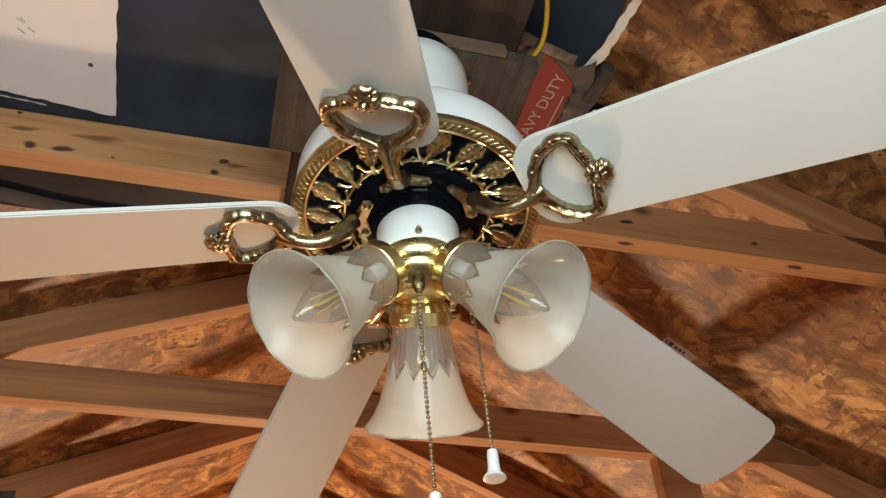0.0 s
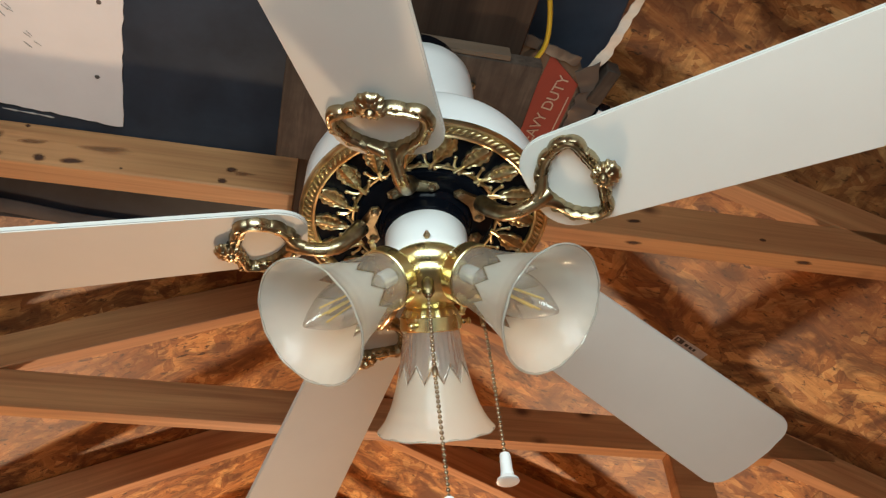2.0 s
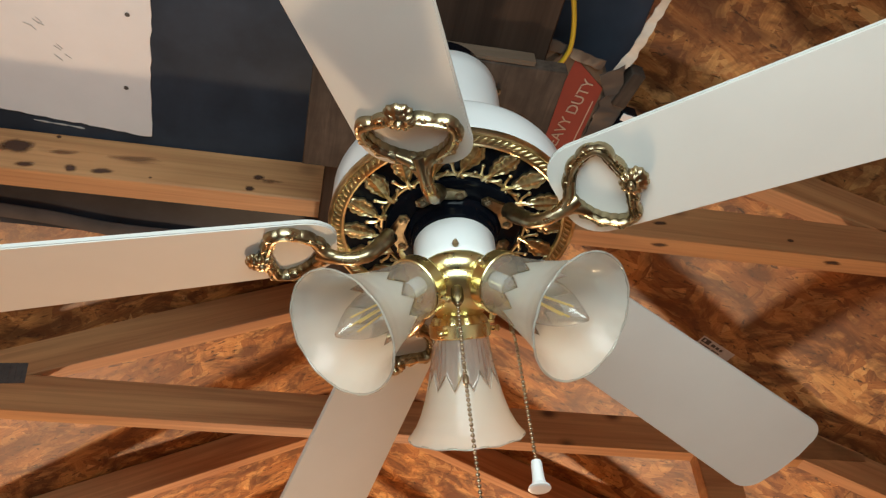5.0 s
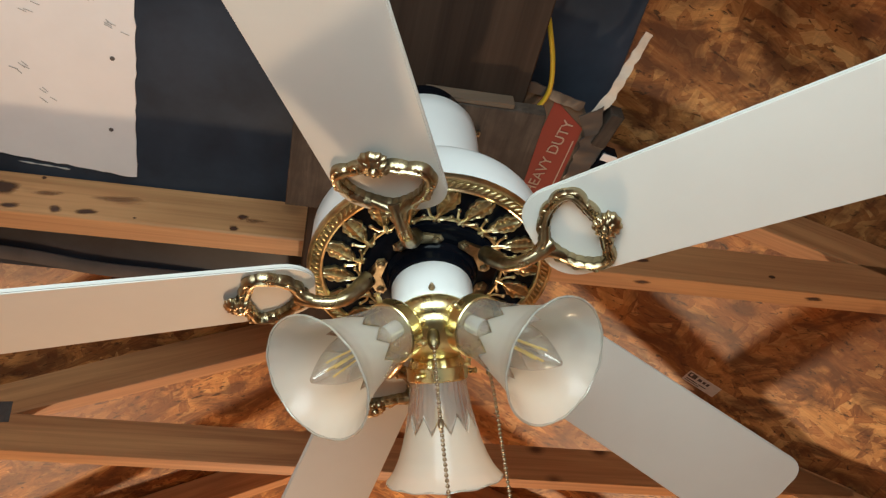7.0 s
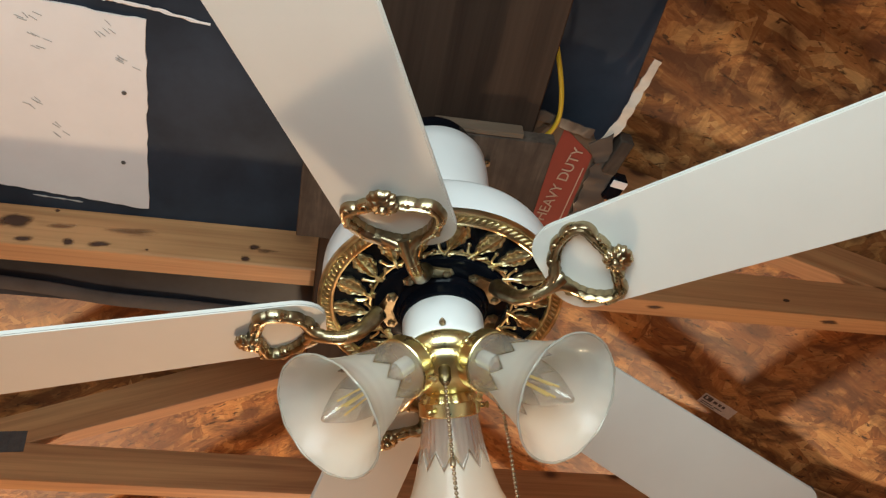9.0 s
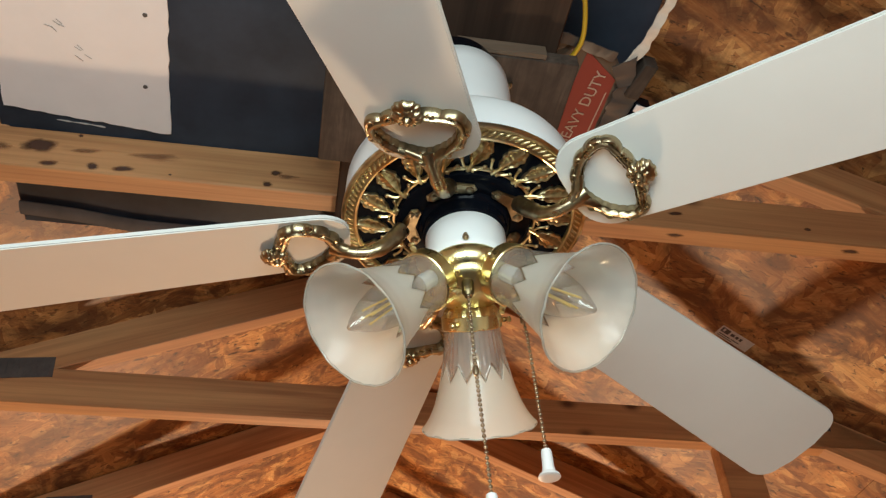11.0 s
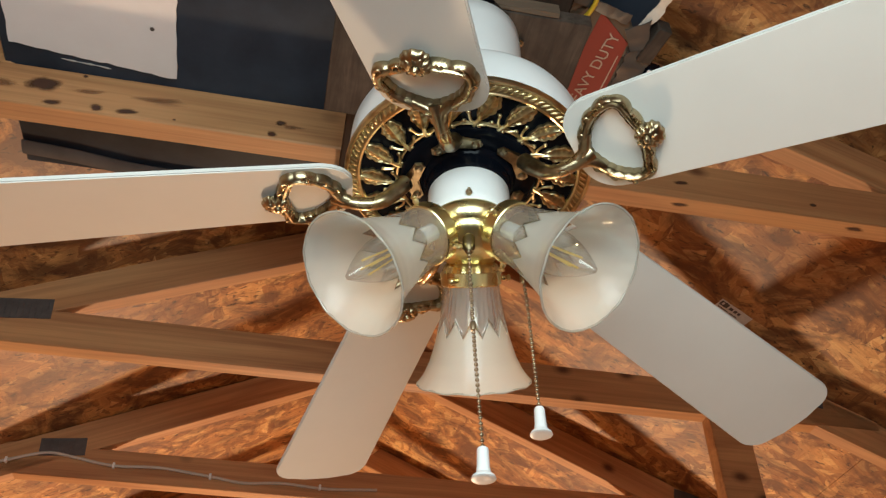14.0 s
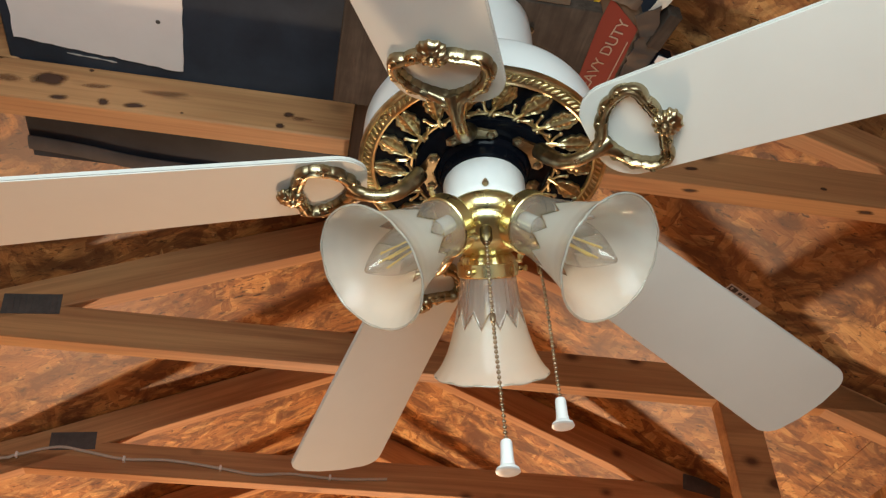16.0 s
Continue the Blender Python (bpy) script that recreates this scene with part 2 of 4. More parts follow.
def clear_glass(name, tint, haze, gloss):
    """Thin clear glass: see-through, with reflections that grow towards its edges."""
    m, n, l, b = material(name, (0.84, 0.83, 0.80), 0.25)
    clear, shine = n.new("ShaderNodeBsdfTransparent"), n.new("ShaderNodeBsdfGlossy")
    clear.inputs["Color"].default_value = (*tint, 1)
    shine.inputs["Roughness"].default_value = 0.04
    t = noise_tex(n, l, coords(n, l, (1, 1, 0.25)), 90, 3)
    bn = n.new("ShaderNodeBump")
    bn.inputs["Strength"].default_value, bn.inputs["Distance"].default_value = 0.25, 0.001
    l.new(t.outputs["Fac"], bn.inputs["Height"])
    l.new(bn.outputs["Normal"], shine.inputs["Normal"])
    edge = n.new("ShaderNodeLayerWeight")
    edge.inputs["Blend"].default_value = gloss
    a, c = n.new("ShaderNodeMixShader"), n.new("ShaderNodeMixShader")
    a.inputs[0].default_value = haze
    soft, body = n.new("ShaderNodeBsdfTranslucent"), n.new("ShaderNodeMixShader")
    soft.inputs["Color"].default_value = (0.86, 0.84, 0.80, 1)
    body.inputs[0].default_value = 0.5
    l.new(b.outputs[0], body.inputs[1])
    l.new(soft.outputs[0], body.inputs[2])
    l.new(clear.outputs[0], a.inputs[1])
    l.new(body.outputs[0], a.inputs[2])
    grow = n.new("ShaderNodeMapRange")
    grow.inputs["To Min"].default_value, grow.inputs["To Max"].default_value = 0.06, 0.65
    l.new(edge.outputs["Facing"], grow.inputs["Value"])
    l.new(grow.outputs[0], c.inputs[0])
    l.new(a.outputs[0], c.inputs[1])
    l.new(shine.outputs[0], c.inputs[2])
    l.new(c.outputs[0], n["Material Output"].inputs["Surface"])
    return m


CUT = clear_glass("clear_cut_glass", (0.90, 0.89, 0.86), 0.30, 0.16)
BULB = clear_glass("bulb_glass", (0.97, 0.97, 0.96), 0.09, 0.42)
RIM = clear_glass("green_glass_edge", (0.86, 0.92, 0.84), 0.50, 0.12)
KNOT = soft_mark("knot_wood", (0.07, 0.030, 0.018), 0.92, 0.7)
SAP = soft_mark("sap_stain", (0.20, 0.085, 0.040), 0.6)

# ---------------------------------------------------------------- mesh helpers


def part(name, bm, mat, parent=None, label="", smooth=True, m=None):
    mesh = bpy.data.meshes.new(name)
    bmesh.ops.recalc_face_normals(bm, faces=bm.faces)
    bm.to_mesh(mesh)
    bm.free()
    for q in mat if isinstance(mat, (list, tuple)) else (mat,):
        mesh.materials.append(q)
    if smooth:
        for p in mesh.polygons:
            p.use_smooth = True
        mesh.set_sharp_from_angle(angle=radians(38))
    ob = new(name, mesh)
    if m is not None:
        ob.matrix_basis = m
    if parent is not None:
        ob.parent = parent
    if label:
        tagged(ob, label)
    return ob


def same_part(ob, parent, m):
    c = bpy.data.objects.new(ob.name.split(".")[0], ob.data)
    scene.collection.objects.link(c)
    c.matrix_basis = m
    c.parent = parent
    return c


def box(x0, x1, y0, y1, z0, z1, bevel=0.002, segments=1):
    bm = bmesh.new()
    bmesh.ops.create_cube(bm, size=1.0)
    for v in bm.verts:
        v.co = ((x0 + x1) / 2 + v.co.x * (x1 - x0), (y0 + y1) / 2 + v.co.y * (y1 - y0), (z0 + z1) / 2 + v.co.z * (z1 - z0))
    if bevel:
        bmesh.ops.bevel(bm, geom=bm.edges[:], offset=bevel, segments=segments, affect="EDGES")
    return bm


def lathe(profile, n=48, wave=None):
    """Turns (radius, z) pairs about z; wave(angle, i) scales the radius."""
    bm = bmesh.new()
    rings = []
    for i, (r, z) in enumerate(profile):
        if r < 1e-6:
            rings.append([bm.verts.new((0, 0, z))])
            continue
        ring = []
        for k in range(n):
            a = 2 * math.pi * k / n
            q = r * (wave(a, i) if wave else 1)
            ring.append(bm.verts.new((q * math.cos(a), q * math.sin(a), z)))
        rings.append(ring)
    for a, b in zip(rings, rings[1:]):
        for k in range(n):
            j = (k + 1) % n
            if len(a) == 1 and len(b) == 1:
                continue
            if len(a) == 1:
                bm.faces.new((a[0], b[k], b[j]))
            elif len(b) == 1:
                bm.faces.new((a[k], a[j], b[0]))
            else:
                bm.faces.new((a[k], a[j], b[j], b[k]))
    return bm


def tube(points, radii, n=10, close=False, bm=None):
    """A round bar through points; radii one or one each."""
    bm = bm or bmesh.new()
    pts = [Vector(p) for p in points]
    if isinstance(radii, (int, float)):
        radii = [radii] * len(pts)
    rings, up = [], None
    for i, p in enumerate(pts):
        a, b = (pts[i - 1], pts[(i + 1) % len(pts)]) if close else (pts[max(i - 1, 0)], pts[min(i + 1, len(pts) - 1)])
        t = (b - a).normalized()
        if up is None:
            up = t.orthogonal().normalized()
        up = (up - t * up.dot(t)).normalized()
        side = t.cross(up)
        rings.append([bm.verts.new(p + radii[i] * (math.cos(2 * math.pi * k / n) * up + math.sin(2 * math.pi * k / n) * side)) for k in range(n)])
    pairs = list(zip(rings, rings[1:] + rings[:1])) if close else list(zip(rings, rings[1:]))
    for a, b in pairs:
        if close and a is rings[-1]:
            # match the seam
            off = min(range(n), key=lambda s: sum((a[k].co - b[(k + s) % n].co).length for k in range(n)))
            b = b[off:] + b[:off]
        for k in range(n):
            bm.faces.new((a[k], a[(k + 1) % n], b[(k + 1) % n], b[k]))
    if not close:
        bm.faces.new(rings[0][::-1])
        bm.faces.new(rings[-1])
    return bm


def blob(bm, place, size, turn=0.0, u=10, v=7):
    """An ellipsoid added to bm."""
    made = bmesh.ops.create_uvsphere(bm, u_segments=u, v_segments=v, radius=1.0)
    bmesh.ops.transform(bm, matrix=Matrix.Translation(place) @ Matrix.Rotation(turn, 4, "Z") @ Matrix.Diagonal((*size, 1)), verts=made["verts"])
    return bm


def outline_slab(points, z0, z1, bevel=0.0015):
    """A flat slab from an outline."""
    bm = bmesh.new()
    f = bm.faces.new([bm.verts.new((x, y, z0)) for x, y in points])
    g = bmesh.ops.extrude_face_region(bm, geom=[f])
    bmesh.ops.translate(bm, vec=(0, 0, z1 - z0), verts=[q for q in g["geom"] if isinstance(q, bmesh.types.BMVert)])
    if bevel:
        rim = [e for e in bm.edges if abs(e.verts[0].co.z - e.verts[1].co.z) < 1e-6]
        bmesh.ops.bevel(bm, geom=rim, offset=bevel, segments=2, affect="EDGES")
    return bm


def smooth_path(points, per=6):
    """Catmull-Rom points through the given ones."""
    p = [Vector(q) for q in points]
    p = [p[0] * 2 - p[1], *p, p[-1] * 2 - p[-2]]
    out = []
    for a, b, c, d in zip(p, p[1:], p[2:], p[3:]):
        for k in range(per):
            t = k / per
            out.append(0.5 * (2 * b + (c - a) * t + (2 * a - 5 * b + 4 * c - d) * t * t + (3 * b - a - 3 * c + d) * t ** 3))
    return out + [p[-2]]


# ---------------------------------------------------------------- the shed's shell
CHORD_Z, DEPTH, THICK = 2.573, 0.084, 0.038
RIDGE_U, SLOPE = 0.108, 0.455
RIDGE_Z = 2.988  # underside of the rafters at the ridge
RAFTER_RISE = DEPTH * math.sqrt(1 + SLOPE ** 2)
V0, V1 = -1.0, 4.2
U0, U1 = -1.08, 1.32


def roof_z(u):
    return RIDGE_Z + RAFTER_RISE - SLOPE * abs(u - RIDGE_U) + 0.002


def roof_frame(s):
    """Axes of one slope: x down the slope from the ridge, y along it, z out of it."""
    ax, nz = Vector((s, 0, -SLOPE)).normalized(), Vector((s * SLOPE, 0, 1)).normalized()
    return HOUSE @ Matrix(((ax.x, 0, nz.x, RIDGE_U), (0, 1, 0, 0), (ax.z, 0, nz.z, RIDGE_Z + RAFTER_RISE + 0.002), (0, 0, 0, 1)))


def roof_side(name, u_eave):
    """Sheets of board laid along the slope with open joints, and an unseen backing above them."""
    run = abs(u_eave - RIDGE_U) * math.sqrt(1 + SLOPE ** 2)
    bm = bmesh.new()
    joint = 1.22
    for i, (a, b) in enumerate(((0.0, joint), (joint, run))):
        v = (0.948 if i else 0.311) - 2.44
        while v < V1 + 0.1:
            made = bmesh.ops.create_cube(bm, size=1.0)
            bmesh.ops.transform(bm, matrix=Matrix.Translation(((a + b) / 2, v + 1.22, 0.006)) @ Matrix.Diagonal((b - a - 0.0012, 2.4388, 0.012, 1)), verts=made["verts"])
            v += 2.44
    s = 1 if u_eave > RIDGE_U else -1
    tagged(part(name, bm, OSB, smooth=False, m=roof_frame(s)), "roof sheathing of brown oriented strand board", "roof", kind="structure")
    # black backing, unseen, added to keep sky light out of the joints
    joint_backing = part(name.replace("roof", "roofing"), box(-0.02, run + 0.02, V0 - 0.3, V1 + 0.3, 0.0122, 0.018, 0), FELT, smooth=False, m=roof_frame(s))
    tagged(joint_backing, "black roofing felt above the sheathing", "roofing", kind="structure")


roof_side("roof_west", U0 - 0.25)
roof_side("roof_east", U1 + 0.25)


def slab(name, bm, mat, label, category):
    return tagged(part(name, bm, mat, smooth=False, m=HOUSE), label, category, kind="structure")


slab("floor", box(U0, U1, V0, V1, -0.1, 0, 0), CONCRETE, "dark worn concrete floor slab", "floor")
slab("wall_west", box(U0 - 0.1, U0, V0, V1, -0.1, 2.62, 0), OSB, "shed side wall of strand board", "wall")
slab("wall_east", box(U1, U1 + 0.1, V0, V1, -0.1, 2.56, 0), OSB, "shed side wall of strand board", "wall")


def gable(name, v, door):
    bm = bmesh.new()
    top = [(U0 - 0.1, roof_z(U0 - 0.1)), (RIDGE_U, roof_z(RIDGE_U)), (U1 + 0.1, roof_z(U1 + 0.1))]
    lo = -0.1
    if door:
        a, b, h = door
        ring = [(U0 - 0.1, lo), (a, lo), (a, h), (b, h), (b, lo), (U1 + 0.1, lo), top[2], top[1], top[0]]
    else:
        ring = [(U0 - 0.1, lo), (U1 + 0.1, lo), top[2], top[1], top[0]]
    f = bm.faces.new([bm.verts.new((u, v, z)) for u, z in ring])
    g = bmesh.ops.extrude_face_region(bm, geom=[f])
    bmesh.ops.translate(bm, vec=(0, 0.1, 0), verts=[q for q in g["geom"] if isinstance(q, bmesh.types.BMVert)])
    slab(name, bm, OSB, "gable end wall of strand board", "wall")


gable("wall_north", V1, None)
gable("wall_south", V0 - 0.1, (-0.75, 0.25, 2.16))

# ---------------------------------------------------------------- roof trusses


def truss(v, plates=True, west=(SLOPE, RIDGE_Z)):
    t = new("roof_truss")
    t.matrix_basis = HOUSE @ pose(0, v, 0)
    tagged(t, "pine roof truss of two-by-four lumber with metal nail plates", "roof truss", "roof trusses")
    part("bottom_chord", box(U0 + 0.1, U1 - 0.14, 0, THICK, CHORD_Z, CHORD_Z + DEPTH, 0.0025), PINE, t)
    for s in (-1, 1):
        eave = U0 - 0.2 if s < 0 else U1 + 0.2
        run = abs(eave - RIDGE_U) * math.sqrt(1 + SLOPE ** 2)
        slope, top = west if s < 0 else (SLOPE, RIDGE_Z)
        bm = box(0.0, run, 0.0, THICK, 0, DEPTH, 0.0025)
        # plumb cut at the ridge
        for q in bm.verts:
            if q.co.x < 0.01:
                q.co.x += q.co.z * SLOPE
        ax = Vector((s, 0, -slope)).normalized()
        nz = Vector((s * slope, 0, 1)).normalized()
        m = Matrix(((ax.x, 0, nz.x, RIDGE_U), (0, 1, 0, 0.0), (ax.z, 0, nz.z, top), (0, 0, 0, 1)))
        part("top_chord", bm, PINE, t, m=m)
    for u in ((-0.705, 1.0) if plates else ()):
        bm = box(-0.055, 0.055, -0.0015, 0.0, -0.024, 0.024, 0)
        for i in range(9):
            for j in range(4):
                piece = bmesh.ops.create_cube(bm, size=1.0)
                bmesh.ops.transform(bm, matrix=Matrix.Translation((-0.046 + i * 0.0115, -0.002, -0.018 + j * 0.012)) @ Matrix.Diagonal((0.002, 0.0016, 0.007, 1)), verts=piece["verts"])
        part("nail_plate", bm, PLATE, t, "toothed galvanised nail plate", smooth=False, m=pose(u, 0, CHORD_Z + DEPTH - 0.004, 0, -6 if u < 0 else 12, 0))
    return t


for v in (-0.305, 0.292, 1.53, 2.14, 2.75, 3.36):
    truss(v)
truss(0.929, west=(0.428, 2.979))

# dark knots and sap stains on the chord nearest the fan
first_truss = [o for o in bpy.data.objects if o.name.startswith("roof_truss")][1]
def stain(name, mat, parent, place, long, high, lean=0.0, m=None):
    """A flat mark soaked into a surface: x along it, y across it."""
    bm = bmesh.new()
    bm.faces.new([bm.verts.new((long * math.cos(k * math.pi / 14), high * math.sin(k * math.pi / 14), 0)) for k in range(28)])
    return part(name, bm, mat, parent, smooth=False, m=m if m is not None else pose(*place) @ pose(0, 0, 0, 90, 0, 0) @ pose(0, 0, 0, 0, 0, lean))


for u, z, a, c in ((-0.565, 2.619, 0.034, 0.022), (-0.544, 2.583, 0.020, 0.009), (-0.483, 2.585, 0.013, 0.011), (-0.440, 2.586, 0.022, 0.009), (-0.219, 2.609, 0.012, 0.008),
                   (-0.230, 2.583, 0.010, 0.008), (-0.514, 2.649, 0.006, 0.005), (-0.372, 2.583, 0.004, 0.003), (0.426, 2.607, 0.020, 0.006), (0.66, 2.600, 0.009, 0.006)):
    stain("knot", KNOT, first_truss, (u, -0.0004, z), a * 1.25, c * 1.25, 6)
for u, z, a, c in ((-0.400, 2.617, 0.085, 0.018), (-0.500, 2.616, 0.040, 0.012), (-0.620, 2.610, 0.045, 0.018), (-0.200, 2.603, 0.030, 0.010)):
    stain("sap_stain", SAP, first_truss, (u, -0.0007, z), a, c, 4)
for u, a, c in ((0.425, 0.026, 0.008), (0.735, 0.030, 0.009), (-0.05, 0.012, 0.006)):  # on the underside
    stain("knot", KNOT, first_truss, None, a, c, m=pose(u, 0.016, CHORD_Z - 0.0004))

tagged(part("wood_block", box(-0.122, -0.060, 0.268, 0.291, 2.556, 2.656, 0.002), PINE, m=HOUSE), "short pine block against the truss behind the fan", "wood block")

# a post under the second truss
post = tagged(part("wooden_post", box(-0.045, 0.045, 0, THICK, 0, CHORD_Z, 0.0025), PINE, m=HOUSE @ pose(0.803, 0.929, 0)),
              "upright pine two-by-four post under a roof truss", "post")

# ---------------------------------------------------------------- fan support and things above the ceiling
tagged(part("mounting_board", box(-0.6, 0.9, -0.125, 0.13, 2.536, 2.572, 0.002), OLD_BOARD, m=HOUSE @ pose(0, -0.3, 0) @ Matrix(((0, 1, 0, 0), (1, 0, 0, 0), (0, 0, 1, 0), (0, 0, 0, 1)))),
       "wide weathered brown board fixed under the trusses, toned darker for shade", "board")
tagged(part("plywood_plate", box(-0.157, 0.156, -0.03, 0.170, 2.512, 2.534, 0.0015), PLY, m=HOUSE), "grey weathered plywood plate behind the fan", "plywood plate")
plate = bpy.data.objects["plywood_plate"]
bm = box(0.0, 0.112, -0.0375, -0.0305, 2.514, 2.533, 0)
bmesh.ops.subdivide_edges(bm, edges=bm.edges[:], cuts=5)
for q in bm.verts:
    q.co += Vector((0, 0.0022, 0.0016)) * noise.noise(q.co * 120)
part("frayed_edge", bm, CARD, plate, "pale frayed plywood edge", smooth=False)
part("bolt", lathe([(0, 2.5060), (0.0020, 2.5060), (0.0026, 2.5090), (0.0048, 2.5092), (0.0050, 2.5118), (0, 2.5118)], 20), STEEL, plate, "steel bolt head", m=pose(0.074, 0.011, 0))
tagged(part("black_ceiling_sheet", box(-0.632, 0.29, -0.9, 0.50, 2.658, 2.672, 0.002), FELT, m=HOUSE), "scuffed glossy black sheet laid over the trusses", "ceiling sheet")

# ---------------------------------------------------------------- the ceiling fan
fan = new("ceiling_fan")
fan.matrix_basis = pose(0, 0, FAN_Z)
tagged(fan, "white five-blade ceiling fan with brass trim and three glass lights", "ceiling fan")

part("canopy", lathe([(0, 0.226), (0.062, 0.226), (0.065, 0.222), (0.066, 0.2), (0.065, 0.15), (0.060, 0.12), (0.045, 0.098), (0.03, 0.09), (0, 0.09)], 64), WHITE_GLOSS, fan, "white enamel canopy")
part("bracket", lathe([(0, 0.262), (0.05, 0.262), (0.052, 0.258), (0.052, 0.228), (0, 0.228)], 40), BLACK, fan, "dark mounting bracket above the canopy")
part("motor_housing", lathe([(0, 0.095), (0.04, 0.093), (0.085, 0.082), (0.110, 0.066), (0.121, 0.052), (0.1235, 0.046), (0.1245, 0.03), (0.1245, 0.004), (0.123, 0.0), (0.11, 0.001), (0.0, 0.002)], 96), WHITE_GLOSS, fan, "white enamel motor housing")
part("inner_disc", lathe([(0, -0.001), (0.1125, -0.001), (0.1125, 0.0005), (0, 0.0005)], 72), BLACK, fan, "black enamel vent disc")

# outer rope ring
bm = lathe([(0.1105, -0.0015), (0.1115, -0.0045), (0.1135, -0.005), (0.115, -0.0035), (0.1225, -0.0025), (0.1245, -0.004), (0.1265, -0.0035), (0.1275, -0.0005), (0.127, 0.0035), (0.1235, 0.005), (0.1105, 0.001), (0.1105, -0.0015)], 96)
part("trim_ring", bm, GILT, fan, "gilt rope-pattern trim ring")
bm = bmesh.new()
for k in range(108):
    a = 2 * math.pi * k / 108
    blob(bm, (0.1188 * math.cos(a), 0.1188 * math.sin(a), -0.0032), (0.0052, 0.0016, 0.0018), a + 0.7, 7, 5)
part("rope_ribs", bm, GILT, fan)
# inner gilt line and the black hub
part("inner_ring", lathe([(0.0715, -0.001), (0.0725, -0.0035), (0.0745, -0.0035), (0.0755, -0.001), (0.0715, -0.001)], 80), GILT, fan)
part("hub", lathe([(0, -0.0275), (0.0418, -0.0275), (0.0430, -0.0262), (0.0438, -0.0150), (0.0465, -0.0125), (0.048, -0.0085), (0.064, -0.0085), (0.069, -0.006), (0.071, -0.0005), (0, -0.0005)], 72), BLACK, fan, "glossy black hub")


def leaf_mesh():
    """A lobed oak leaf pointing along x: raised rim and spine, sunken ribbed blade, a stem with berries."""
    bm = bmesh.new()
    n = 32
    sides = []
    for s in (1, -1):
        rows = []
        for i in range(n + 1):
            q = i / n
            body = 0.0094 * math.sin(math.pi * (0.06 + 0.88 * q)) ** 0.75 * (0.62 + 0.55 * q)
            w = body * (0.80 + 0.20 * abs(math.sin(math.pi * (3.5 * q + 0.12))))
            x = 0.033 * q
            rib = 0.0003 * math.sin(2 * math.pi * (6 * q))
            rows.append([bm.verts.new((x + 0.0016 * f, s * w * f, z)) for f, z in ((1.0, -0.0006), (1.0, -0.0036), (0.84, -0.0044), (0.62, -0.0031 + rib), (0.32, -0.0036 + rib), (0.10, -0.0050), (0.0, -0.0056))])
        sides.append(rows)
    for rows in sides:
        for a, b in zip(rows, rows[1:]):
            for k in range(6):
                bm.faces.new((a[k], a[k + 1], b[k + 1], b[k]))
    bmesh.ops.remove_doubles(bm, verts=bm.verts[:], dist=0.00002)
    tube([(-0.010, 0.001, -0.002), (-0.004, 0, -0.0032), (0.004, 0, -0.004)], [0.0016, 0.0017, 0.0014], 8, bm=bm)
    for s in (1, -1):
        tip = (0.004, s * 0.0100, -0.0030)
        tube(smooth_path([(-0.004, 0, -0.0028), (-0.003, s * 0.005, -0.0034), tip], 4), [0.0012] * 9, 6, bm=bm)
        blob(bm, tip, (0.0021, 0.0019, 0.0019), 0, 8, 6)
    blob(bm, (-0.006, 0.0035, -0.003), (0.0018, 0.0018, 0.0018), 0, 8, 6)
    return bm


leaf = None
for k in range(18):
    a = radians(-84.4 + 20 * k)
    m = Matrix.Rotation(a, 4, "Z") @ Matrix.Translation((0.0785, 0, 0)) @ Matrix.Rotation(radians(24), 4, "Z") @ Matrix.Diagonal((1.02, 1.32, 1.1, 1))
    if leaf is None:
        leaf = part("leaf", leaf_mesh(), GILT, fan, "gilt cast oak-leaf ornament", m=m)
    else:
        tagged(same_part(leaf, fan, m), "gilt cast oak-leaf ornament")

# the rotor hangs a little out of level
SWAY = Matrix.Rotation(radians(1.1), 4, "X")
ARMS = [-104.25 - 72 * k for k in range(5)]
BLADE_R = 0.19
LIFT = Matrix.Translation((BLADE_R, 0, -0.042)) @ Matrix.Rotation(radians(9.0), 4, "Y") @ Matrix.Rotation(radians(-14.2), 4, "X") @ Matrix.Translation((-BLADE_R, 0, 0))


def blade_outline():
    r0, r1, w0, w1 = 0.116, 0.5545, 0.0525, 0.0654
    sides = []
    for s in (1, -1):
        side = []
        for k in range(9):  # shoulder at the root
            a = math.pi / 2 * k / 8
            side.append((r0 + 0.036 * (1 - math.cos(a)), s * (w0 - 0.034 * (1 - math.sin(a)))))
        for k in range(9):  # rounded corner at the tip
            a = math.pi / 2 * k / 8
            side.append((r1 - 0.028 * (1 - math.sin(a)), s * (w1 - 0.028 * (1 - math.cos(a)))))
        side.append((r1 + 0.004, s * 0.018))
        sides.append(side)
    return sides[0] + sides[1][::-1]


def flat_outline(points):
    keep = []
    for p in points:
        if not keep or (Vector(p) - Vector(keep[-1])).length > 1e-4:
            keep.append(p)
    return keep


